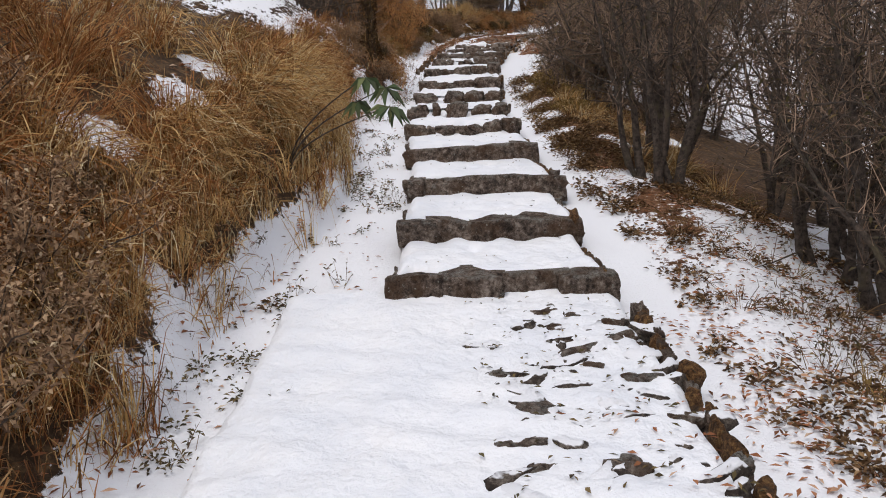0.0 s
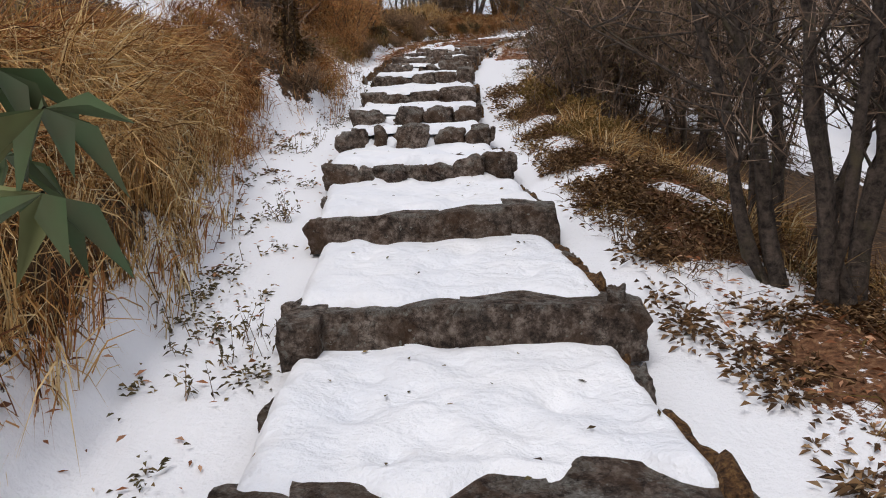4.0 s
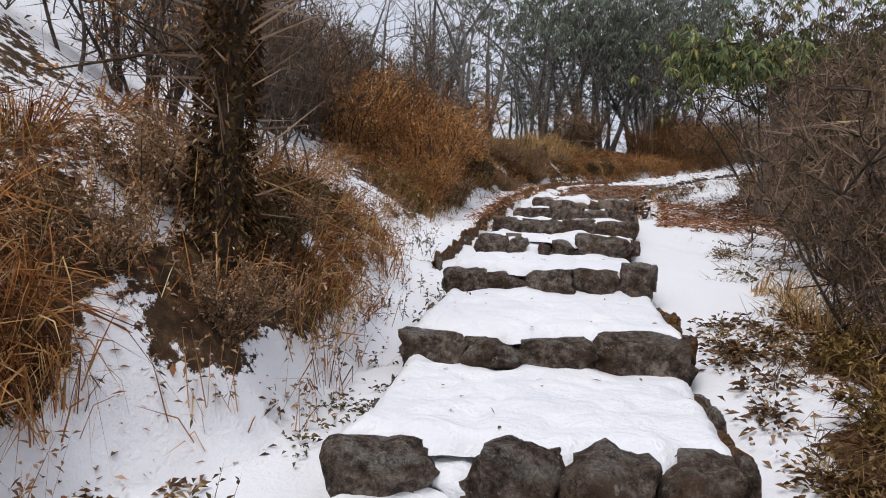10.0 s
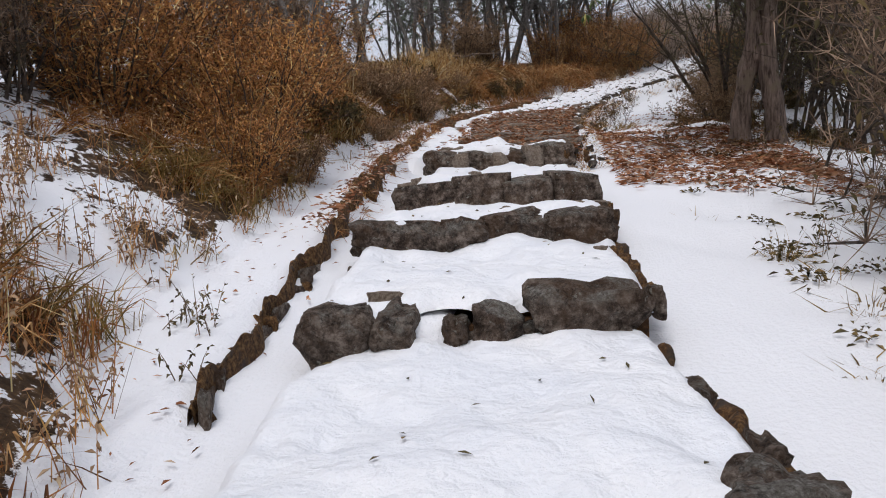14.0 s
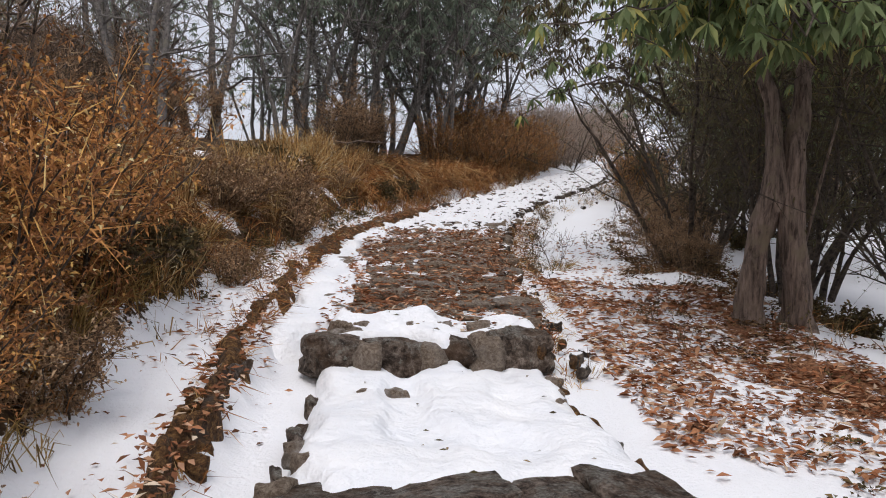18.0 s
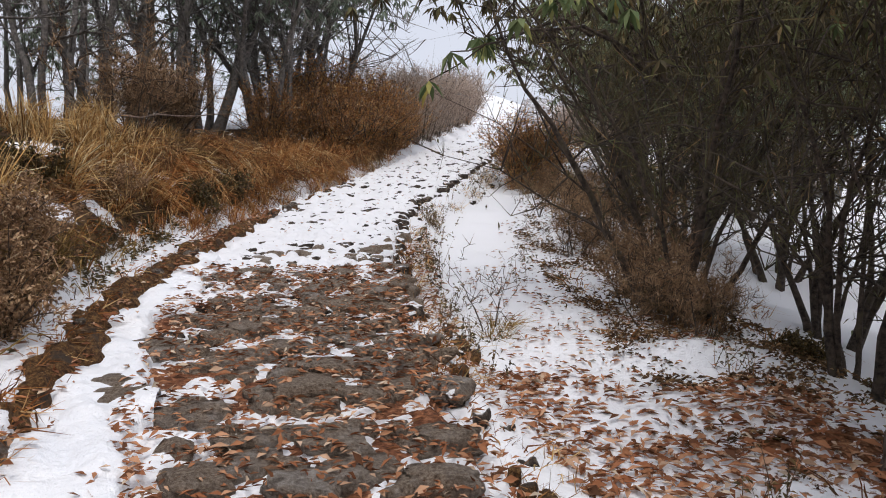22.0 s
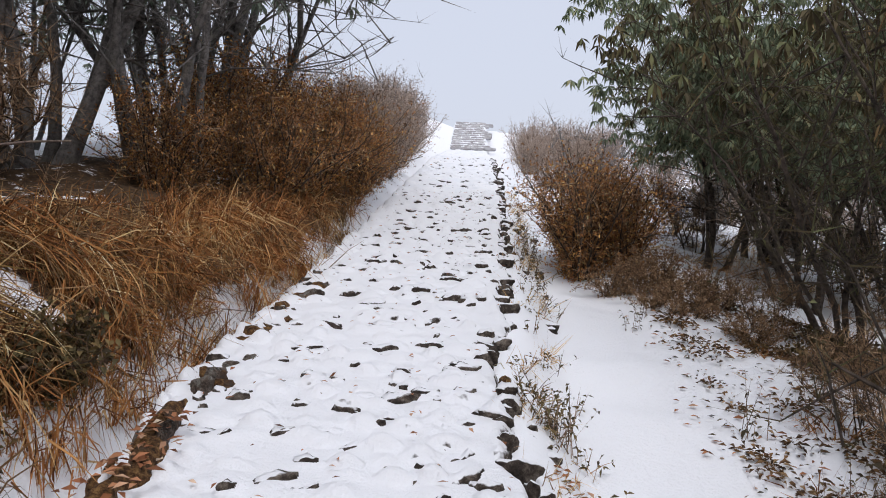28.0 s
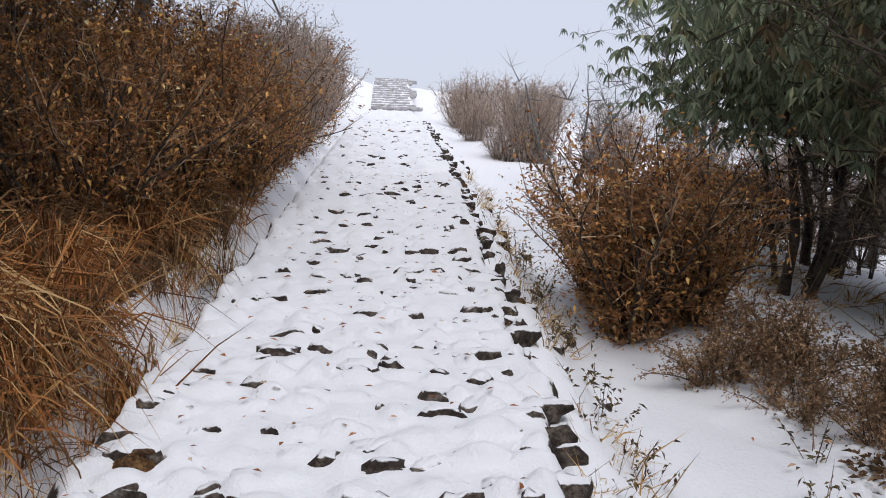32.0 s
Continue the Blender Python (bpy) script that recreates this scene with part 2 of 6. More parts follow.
M_SNOW = mat("snow", b_snow, 0.9)
M_GROUND = mat("snowy_ground", b_ground, 0.9)
M_STONE = mat("weathered_stone", b_stone, 0.85)
M_EARTH = mat("wet_earth", b_earth, 0.9)
M_LEAFEARTH = mat("red_leaf_mould", lambda nt, bsdf: nt.links.new(ramp(nt, noise_of(nt, 32, 6, 0.75).outputs[0], [(0.36, (0.05, 0.022, 0.012)), (0.5, (0.17, 0.066, 0.032)), (0.64, (0.36, 0.17, 0.09))]), bsdf.inputs["Base Color"]), 0.9)
M_STRAW = mat("straw_grass", b_leaves([(0.0, (0.06, 0.03, 0.010)), (0.25, (0.34, 0.17, 0.052)), (0.55, (0.70, 0.42, 0.148)), (0.82, (0.86, 0.62, 0.29)), (1.0, (0.90, 0.80, 0.52))]))
M_RUSTGRASS = mat("rust_grass", b_leaves([(0.0, (0.07, 0.024, 0.010)), (0.4, (0.36, 0.135, 0.038)), (0.75, (0.58, 0.27, 0.085)), (1.0, (0.84, 0.60, 0.29))]))
M_DARKGRASS = mat("dark_dead_grass", b_leaves([(0.0, (0.045, 0.026, 0.013)), (0.5, (0.15, 0.085, 0.038)), (0.85, (0.30, 0.17, 0.075)), (1.0, (0.52, 0.36, 0.19))]))
M_OLIVE = mat("olive_grass", b_leaves([(0.0, (0.123, 0.081, 0.021)), (0.5, (0.271, 0.178, 0.048)), (1.0, (0.542, 0.356, 0.136))]))
M_RUST = mat("rust_twigs", b_leaves([(0.0, (0.142, 0.067, 0.034)), (0.45, (0.465, 0.206, 0.077)), (0.8, (0.751, 0.364, 0.114)), (0.95, (0.900, 0.560, 0.173)), (1.0, (0.900, 0.823, 0.457))]))
M_BROWNTWIG = mat("brown_twigs", b_leaves([(0.0, (0.133, 0.081, 0.051)), (0.5, (0.377, 0.231, 0.127)), (0.9, (0.603, 0.402, 0.233)), (1.0, (0.867, 0.683, 0.445))]))
M_CANOPY = mat("broad_evergreen_leaves", b_leaves([(0.0, (0.082, 0.127, 0.053)), (0.5, (0.193, 0.275, 0.112)), (0.8, (0.327, 0.401, 0.178)), (0.93, (0.490, 0.490, 0.163)), (1.0, (0.713, 0.535, 0.119))], 0.5, 0.45))
# twig colours paled to imitate the haze over distant plants
M_PALERUST = mat("haze_tinted_rust_twigs", b_leaves([(0.0, (0.36, 0.27, 0.21)), (0.5, (0.52, 0.40, 0.32)), (1.0, (0.68, 0.58, 0.50))]))
M_PALETWIG = mat("haze_tinted_twigs", b_leaves([(0.0, (0.22, 0.20, 0.19)), (0.5, (0.32, 0.30, 0.28)), (1.0, (0.46, 0.45, 0.44))]))
M_DRYLEAF = mat("dry_leaves", b_leaves([(0.0, (0.119, 0.048, 0.022)), (0.35, (0.357, 0.132, 0.055)), (0.65, (0.549, 0.252, 0.122)), (0.9, (0.715, 0.455, 0.292)), (1.0, (0.795, 0.671, 0.512))], 0.3, 0.15))
M_GREEN = mat("evergreen_leaves", b_leaves([(0.0, (0.022, 0.045, 0.018)), (0.5, (0.052, 0.095, 0.034)), (0.85, (0.11, 0.165, 0.062)), (1.0, (0.27, 0.27, 0.10))], 0.5, 0.2))
# green greyed and paled to suggest thin mist
M_GREYGREEN = mat("lightly_hazed_leaves", b_leaves([(0.0, (0.105, 0.137, 0.084)), (0.5, (0.231, 0.294, 0.178)), (0.85, (0.357, 0.430, 0.273)), (1.0, (0.588, 0.567, 0.315))], 0.4, 0.25))
# distant leaves: mist is mixed into the base colour
M_PALEGREEN = mat("haze_tinted_leaves", b_leaves([(0.0, (0.168, 0.210, 0.154)), (0.5, (0.266, 0.336, 0.252)), (1.0, (0.434, 0.490, 0.378))], 0.4, 0.45))
M_DARKLEAF = mat("dark_small_leaves", b_leaves([(0.0, (0.041, 0.035, 0.019)), (0.6, (0.128, 0.108, 0.046)), (1.0, (0.297, 0.203, 0.081))]))
M_MOSSY = mat("shaggy_moss", b_leaves([(0.0, (0.02, 0.012, 0.006)), (0.5, (0.075, 0.042, 0.016)), (0.85, (0.16, 0.10, 0.032)), (1.0, (0.34, 0.16, 0.05))], 0.2, 0.1))
M_THICKET = mat("dark_thicket_leaves", b_leaves([(0.0, (0.042, 0.039, 0.022)), (0.6, (0.119, 0.098, 0.048)), (0.9, (0.168, 0.196, 0.084)), (1.0, (0.336, 0.210, 0.098))], 0.3, 0.15))
M_TWIG = mat("bare_twigs", b_leaves([(0.0, (0.109, 0.077, 0.055)), (0.6, (0.255, 0.173, 0.119)), (1.0, (0.493, 0.347, 0.238))], 0.25, 0.1))
M_BARK = mat("dark_bark", b_bark((0.018, 0.014, 0.011), (0.115, 0.087, 0.068), 22))
# bark lightened as haze would lighten it far off
M_PALEBARK = mat("haze_tinted_bark", b_bark((0.10, 0.095, 0.09), (0.22, 0.21, 0.20), 22))
# stone colour lifted to look hazed by distance
M_PALESTONE = mat("haze_tinted_stone", b_leaves([(0.0, (0.42, 0.42, 0.43)), (1.0, (0.56, 0.56, 0.58))], 0.2, 0))
M_CAPPED = mat("snow_capped_stone", b_capped, 0.9)
M_CAPPED_FAR = mat("snow_capped_small_stone", lambda nt, bsdf: b_capped(nt, bsdf, island), 0.9)
M_SNOWROCK = mat("snow_over_cobbles", lambda nt, bsdf: b_capped(nt, bsdf, lambda q: noise_of(q, 1.6, 4).outputs[0], 1.26), 0.9)
M_DRYSTONE = mat("dry_grey_stone", b_drystone)
M_MOSS = mat("rusty_moss", b_moss)
# bark with a little haze painted in, for the middle distance
M_MISTBARK = mat("lightly_hazed_bark", b_bark((0.081, 0.075, 0.070), (0.225, 0.204, 0.188), 22))
M_MOSSBARK = mat("mossy_bark", b_bark((0.012, 0.009, 0.006), (0.085, 0.052, 0.026), 30, 0.3))
M_GREYBARK = mat("grey_peeling_bark", b_bark((0.05, 0.034, 0.026), (0.27, 0.20, 0.16), 30, 0.12))

# ---- the line of the path: x, y and height, and what lies along and across it ----
LINE = np.array([(.3,-8,-.75),(.3,-3,-.40),(.3,0,-.2),(.3,3.3,.05),(.3,4.85,.2),(.25,6.5,.6),(.25,8.6,.95),(.13,11.7,1.42),(.14,14.1,1.9),(.26,17,2.45),(.48,18.6,2.68),(.67,19.8,2.86),(.92,21.7,3.12),(1.25,23.6,3.43),(1.65,25.6,3.74),(2.3,27.4,3.97),(3.2,29.4,4.3),(4.5,31.0,4.65),(5.95,32.95,5.0),(7.7,35.3,5.5),(12.9,42.6,6.8),(18.5,50.5,7.9),(22.6,56.3,9.9),(34,72,10.2)])
dist_along = np.r_[0, np.cumsum(np.linalg.norm(np.diff(LINE[:, :2], axis=0), axis=1))]
PS = np.linspace(0, dist_along[-1], 400)
PC = np.stack([np.interp(PS, dist_along, LINE[:, i]) for i in range(3)], 1)
kernel = np.hanning(13) / np.hanning(13).sum()
PC[6:-6] = np.stack([np.convolve(PC[:, i], kernel, "valid") for i in range(3)], 1)
PT = np.gradient(PC[:, :2], axis=0)
PT /= np.linalg.norm(PT, axis=1)[:, None]
PZ = np.gradient(PC[:, 2], PS)


def along_across(p):
    """Distance along the path, distance across it (right positive) and the path's height there."""
    p = np.atleast_2d(np.asarray(p, float))[:, :2]
    out = np.empty((len(p), 3))
    for a in range(0, len(p), 20000):
        q = p[a:a + 20000]
        i = ((q[:, None, :] - PC[None, :, :2]) ** 2).sum(2).argmin(1)
        r = q - PC[i, :2]
        f = (r * PT[i]).sum(1)
        out[a:a + 20000] = np.stack([PS[i] + f, r[:, 0] * PT[i, 1] - r[:, 1] * PT[i, 0], PC[i, 2] + f * PZ[i]], 1)
    return out.T


def place(s, u):
    """World x, y at s metres along and u across; and the path's height."""
    s, u = np.broadcast_arrays(np.asarray(s, float), np.asarray(u, float))
    c = [np.interp(s, PS, PC[:, i]) for i in range(3)]
    tx, ty = np.interp(s, PS, PT[:, 0]), np.interp(s, PS, PT[:, 1])
    return c[0] + u * ty, c[1] - u * tx, c[2]


def wave(x, y, f, seed=0):
    """Cheap smooth noise from a few sines."""
    r = np.random.default_rng(seed)
    z = np.zeros_like(np.asarray(x, float))
    for k in range(5):
        a, p, g = r.uniform(0, 6.28), r.uniform(0, 6.28), f * r.uniform(0.6, 1.7)
        z = z + np.sin((x * math.cos(a) + y * math.sin(a)) * g * 6.28 + p)
    return z / 5


def smooth(x, a, b):
    t = np.clip((x - a) / (b - a), 0, 1)
    return t * t * (3 - 2 * t)


BANK_S = [0, 10, 12.8, 13.7, 14.3, 15.4, 18.3, 20, 20.6, 21.1, 21.7, 22.4, 23.4, 24.4, 25.2, 28, 30, 31.5, 32.6, 33.6, 35.5, 36.5, 38.2, 39.2, 42, 44, 60]
BANK_U = [1.8, 1.8, 1.8, 1.65, 1.42, 1.32, 1.48, 1.68, 1.6, 1.15, .98, 1.0, 1.12, 1.15, 1.6, 1.65, 1.58, 1.54, 1.38, 1.2, 1.26, 1.15, 1.1, .95, 1.0, .95, .95]


RIGHT_S = [0, 12.8, 13.8, 15.8, 17, 19.6, 20.4, 21.5, 22.6, 23.8, 25, 27.7, 60]
RIGHT_U = [1.45, 1.40, 1.32, 1.18, .98, 1.0, .98, 1.1, 1.22, 1.4, 1.8, 2.0, 2.0]


def off_path(p, slack):
    """Which of the points lie clear of the snowy strips beside the path."""
    s, u, _ = along_across(p)
    return np.where(u < 0, -u > np.interp(s, BANK_S, BANK_U) - slack, u > np.interp(s, RIGHT_S, RIGHT_U) - slack)


# places where snow lies on the matted grass of the banks: along, across, radius
LOW_PATCHES = [(14.25, -2.37, .27), (15.1, -2.45, .25), (12.3, -1.98, .17), (11.7, -1.92, .15), (13.2, -2.7, .3), (16.6, -2.5, .25), (20.8, -2.86, .25), (20.25, -1.72, .12), (18.8, -1.66, .10)]
MOUND_PATCHES = [(15.8, 1.52, .30), (14.4, 2.23, .38), (13.4, 1.8, .25), (19.07, 1.32, .17), (18.06, 1.30, .26), (17.25, 1.62, .16), (20.2, 1.26, .17), (20.3, 3.2, .35), (17.0, 1.9, .25), (21.7, 1.26, .17), (20.4, 1.30, .21), (19.4, 1.36, .18), (18.6, 1.9, .25), (17.8, 2.3, .3), (21.8, 1.30, .22), (19.2, 2.4, .3), (16.3, 2.2, .3), (21.1, 1.9, .2)]
MIDDLE_PATCHES = [(20.9, -1.62, .09), (23.4, -2.0, .30), (25.6, -2.16, .42), (21.3, -1.84, .17), (20.8, -1.57, .11), (25.7, -1.68, .28), (24.6, -2.25, .40), (24.5, -1.90, .34), (25.7, -2.3, .36), (25.8, -1.9, .22), (23.6, -1.68, .16), (23.2, -1.26, .12), (22.9, -1.17, .08), (23.8, -1.30, .10), (24.0, -1.6, .22), (22.6, -1.7, .25), (22.2, -2.1, .3), (26.6, -2.1, .25), (21.6, -1.9, .24), (22.0, -1.5, .14), (21.9, -2.4, .3), (22.5, -1.35, .11)]
HIGH_PATCHES = [(33.4, -3.3, .26), (33.9, -2.78, .30), (33.1, -2.32, .22), (32.05, -1.84, .2), (32.65, -1.78, .17), (37.68, -1.43, .22), (31.3, -2.2, .12), (35.0, -2.14, .25), (34.5, -1.66, .17), (35.0, -1.56, .15), (34.05, -1.66, .12), (35.55, -1.64, .14), (36.3, -1.8, .16), (36.6, -1.55, .12), (36.95, -1.43, .11), (30.6, -2.3, .2), (32.2, -2.9, .3), (36.0, -2.5, .25), (31.6, -3.4, .3)]


def ground_height(x, y):
    s, u, z = along_across(np.stack([np.ravel(x), np.ravel(y)], 1))
    edge = np.interp(s, BANK_S, BANK_U)
    far = smooth(s, 22, 30)
    # the bed under the path, then the strips beside it
    drop = -0.17 + smooth(-u, 0.95, 1.10) * (0.10 * smooth(s, 23, 26) + 0.15 * smooth(s, 28, 31) - 0.12 * smooth(s, 37, 40))
    drop = drop + 0.09 * smooth(u, 0.6, 0.74) * (1 - smooth(u, 0.80, 1.15)) * smooth(s, 30, 32) - 0.14 * smooth(s, 31, 35) * smooth(u, 0.8, 1.2)
    # left bank
    d = np.maximum(-u - edge, 0)
    sharp = smooth(s, 10.5, 12.5) * (1 - smooth(s, 22.5, 24.5)) + (0.65 + 0.35 * smooth(s, 36, 38)) * smooth(s, 28, 30) * (1 - smooth(s, 42, 44))
    high = 0.34 * smooth(s, 11, 13) * (1 - 0.6 * smooth(s, 16, 19)) * (1 - smooth(s, 21.9, 23.5))
    steep = (0.50 + high) * (1 - np.exp(-d / (0.9 - 0.55 * sharp))) + 0.06 * sharp * smooth(d, 0, .4)
    rise_near = steep + 0.42 * np.minimum(d, 14) * (1 - far) + far * 0.22 * np.minimum(d, 2.2)
    rise_near = rise_near + 0.28 * np.clip(d - 1.4, 0, 6) * smooth(s, 19, 22) * (1 - smooth(s, 26, 30))
    rise_near = rise_near * (1 - 0.35 * smooth(s, 36, 42))
    rise_near = rise_near - far * 0.30 * np.maximum(d - 6, 0).clip(0, 25)
    # right side: a low mound, then falling ground
    e = np.maximum(u - 1.25, 0)
    mound = 0.16 * np.exp(-((u - 1.5) / 0.5) ** 2) * smooth(s, 15, 17) * (1 - smooth(s, 22, 25))
    fall = -0.30 * np.minimum(np.maximum(u - 1.7, 0), 14) * (1 - far) - far * 0.22 * np.minimum(np.maximum(u - 2.6, 0), 22)
    fall = fall + 0.30 * np.maximum(u - 22, 0).clip(0, 40) * (1 - 0.6 * far)
    h = z + drop + rise_near + mound + fall
    rough = smooth(abs(u), 0.8, 2.0)
    x, y = np.ravel(x), np.ravel(y)
    h = h + rough * (0.09 * wave(x, y, 0.35, 1) + 0.05 * wave(x, y, 1.1, 2)) + 0.012 * wave(x, y, 2.3, 3) * smooth(abs(u), 0.7, 1.0)
    return h, s, u, d


# ---- mesh helpers ----
def mesh_of(name, verts, faces, material, smooth_faces=False):
    me = bpy.data.meshes.new(name)
    if isinstance(faces, np.ndarray):
        n, k = faces.shape
        me.vertices.add(len(verts))
        me.vertices.foreach_set("co", np.asarray(verts, np.float32).ravel())
        me.loops.add(n * k)
        me.loops.foreach_set("vertex_index", faces.astype(np.int32).ravel())
        me.polygons.add(n)
        me.polygons.foreach_set("loop_start", np.arange(0, n * k, k, dtype=np.int32))
        me.update(calc_edges=True)
    else:
        me.from_pydata([tuple(v) for v in verts], [], faces)
    me.materials.append(material)
    if smooth_faces:
        me.polygons.foreach_set("use_smooth", [True] * len(me.polygons))
    me.update()
    return me


def part(name, verts, faces, material, parent=None, label="", smooth_faces=False, kind=""):
    ob = new(name, mesh_of(name, verts, faces, material, smooth_faces))
    ob.parent = parent
    return tagged(ob, label, kind=kind)


def thing(name, label, category, group="", kind="", at=None):
    ob = new(name)
    if at is not None:
        ob.matrix_basis = at
    return tagged(ob, label, category, group, kind)


class Soup:
    """Collects quads and triangles (stored as quads with a repeated corner left out)."""

    def __init__(self):
        self.v, self.f, self.n = [], [], 0

    def add(self, v, f):
        self.v.append(np.asarray(v, float).reshape(-1, 3))
        self.f.append(np.asarray(f, int) + self.n)
        self.n += len(self.v[-1])

    def tris(self):
        out = []
        for f in self.f:
            out.append(f if f.shape[1] == 3 else np.concatenate([f[:, [0, 1, 2]], f[:, [0, 2, 3]]]))
        return np.concatenate(self.v), np.concatenate(out)

    def make(self, name, material, parent=None, label="", smooth_faces=False, kind=""):
        v, f = self.tris()
        return part(name, v, f, material, parent, label, smooth_faces, kind)


def tube(soup, pts, radii, sides=5):
    pts, radii = np.asarray(pts, float), np.asarray(radii, float)
    t = np.gradient(pts, axis=0)
    t /= np.linalg.norm(t, axis=1)[:, None] + 1e-9
    ref = np.where(np.abs(t[:, [2]]) > 0.9, [[1.0, 0, 0]], [[0, 0, 1.0]])
    a = np.cross(t, ref)
    a /= np.linalg.norm(a, axis=1)[:, None] + 1e-9
    b = np.cross(t, a)
    ang = np.arange(sides) * 2 * math.pi / sides
    ring = pts[:, None] + radii[:, None, None] * (a[:, None] * np.cos(ang)[None, :, None] + b[:, None] * np.sin(ang)[None, :, None])
    n = len(pts)
    i = np.arange(n - 1)[:, None] * sides
    j, k = np.arange(sides)[None], (np.arange(sides)[None] + 1) % sides
    f = np.stack([i + j, i + k, i + sides + k, i + sides + j], 2).reshape(-1, 4)
    soup.add(ring.reshape(-1, 3), f)


def ribbons(soup, base, tip, width, sag, rng, mid=0.55):
    """Thin bent blades from base to tip: a quad and a point each."""
    n = len(base)
    d = tip - base
    side = np.cross(d, rng.normal(size=(n, 3)))
    side /= np.linalg.norm(side, axis=1)[:, None] + 1e-9
    side *= np.asarray(width).reshape(-1, 1) * 0.5
    m = base + d * mid
    m[:, 2] += sag
    v = np.stack([base - side, base + side, m + side * 0.8, m - side * 0.8, tip], 1)
    o = np.arange(n)[:, None] * 5
    f = np.concatenate([o + np.array([[0, 1, 2]]), o + np.array([[0, 2, 3]]), o + np.array([[3, 2, 4]])])
    soup.add(v, f)


def bent_blades(soup, base, crest, tip, width, rng, fine=True):
    """Bent grass blades: an arc over the crest down to the tip, in three lengths."""
    n = len(base)
    side = np.cross(tip - base, rng.normal(size=(n, 3)))
    side /= np.linalg.norm(side, axis=1)[:, None] + 1e-9
    side *= np.asarray(width).reshape(-1, 1) * 0.5
    if not fine:
        mid = .3 * base + .5 * crest + .2 * tip
        v = np.stack([base - side, base + side, mid + side, mid - side, tip], 1)
        o = np.arange(n)[:, None] * 5
        soup.add(v, np.concatenate([o + np.array([t]) for t in ([0, 1, 2], [0, 2, 3], [3, 2, 4])]))
        return
    p = [(1 - t) ** 2 * base + 2 * t * (1 - t) * crest + t * t * tip for t in (0, .4, .75, 1)]
    v = np.stack([p[0] - side, p[0] + side, p[1] + side, p[1] - side, p[2] + side * .7, p[2] - side * .7, p[3]], 1)
    o = np.arange(n)[:, None] * 7
    f = np.concatenate([o + np.array([t]) for t in ([0, 1, 2], [0, 2, 3], [3, 2, 4], [3, 4, 5], [5, 4, 6])])
    soup.add(v, f)


def leaf_quads(soup, base, direction, length, width, rng, droop=0.25, up=(0, 0, 1)):
    """Leaves folded along the middle rib."""
    n = len(base)
    direction = direction / (np.linalg.norm(direction, axis=1)[:, None] + 1e-9)
    side = np.cross(direction, np.asarray(up) + rng.normal(size=(n, 3)) * 0.35)
    side /= np.linalg.norm(side, axis=1)[:, None] + 1e-9
    length, width = np.broadcast_to(length, n)[:, None], np.broadcast_to(width, n)[:, None]
    mid = base + direction * length * 0.5
    tip = base + direction * length
    tip[:, 2] -= (length * droop)[:, 0]
    nrm = np.cross(side, direction) * width * 0.2
    v = np.stack([base, mid + side * width * 0.5 + nrm, tip, mid - side * width * 0.5 + nrm], 1)
    o = np.arange(n)[:, None] * 4
    f = np.concatenate([o + np.array([[0, 1, 2]]), o + np.array([[0, 2, 3]])])
    soup.add(v, f)


def twigs_of(soup, base, tip, width, rng):
    """Straight tapering twigs, one sliver each."""
    n = len(base)
    side = np.cross(tip - base, rng.normal(size=(n, 3)))
    side /= np.linalg.norm(side, axis=1)[:, None] + 1e-9
    side *= width * 0.6
    v = np.stack([base - side, base + side, tip], 1)
    soup.add(v, np.arange(n * 3).reshape(-1, 3))


def boulder(w, d, h, seed, cuts=3, rough=0.07, square=0.55):
    """A weathered stone block: a rounded, dented box standing on z = 0."""
    bm = bmesh.new()
    bmesh.ops.create_cube(bm, size=2)
    bmesh.ops.subdivide_edges(bm, edges=bm.edges[:], cuts=cuts, use_grid_fill=True)
    off = Vector((seed * 7.31, seed * 3.17, seed * 1.93))
    for v in bm.verts:
        p = v.co.copy()
        ball = p.normalized() * 1.18
        q = p * square + ball * (1 - square)
        k = 1 + rough * 2.4 * noise.noise(q * 0.8 + off) + rough * 0.9 * noise.noise(q * 1.9 + off) + rough * 0.6 * noise.noise(q * 4.5 + off)
        q = q * k
        v.co = Vector((q.x * w / 2, q.y * d / 2, (q.z + 1) * h / 2))
    vs = np.array([v.co[:] for v in bm.verts])
    lo, hi = vs.min(0), vs.max(0)
    vs = (vs - (lo + hi) / 2) / (hi - lo) * (w, d, h) + (0, 0, h / 2)
    fs = np.array([[v.index for v in f.verts] for f in bm.faces])
    bm.free()
    return vs, fs


# ---- the ground: one sheet to the horizon ----
def lines(lo, hi, step, reach):
    mid = np.arange(lo, hi + step / 2, step)
    out = step * np.cumsum(1.16 ** np.arange(1, 60))
    out = out[out < reach]
    return np.r_[(lo - out)[::-1], mid, hi + out]


gx, gy = lines(-4.5, 9.5, 0.09, 420), lines(0.5, 36.5, 0.09, 420)
GX, GY = np.meshgrid(gx, gy)
gh, gs, gu, gd = ground_height(GX, GY)
gv = np.stack([GX.ravel(), GY.ravel(), gh], 1)
nx, ny = len(gx), len(gy)
gi = (np.arange(ny - 1)[:, None] * nx + np.arange(nx - 1)[None]).ravel()
ground = part("ground", gv, np.stack([gi, gi + 1, gi + nx + 1, gi + nx], 1), M_GROUND, None,
              "snow-dusted hillside of dead grass, leaf litter and dark soil", True, "structure")
tagged(ground, category="ground")
gx1, gy1 = GX.ravel(), GY.ravel()
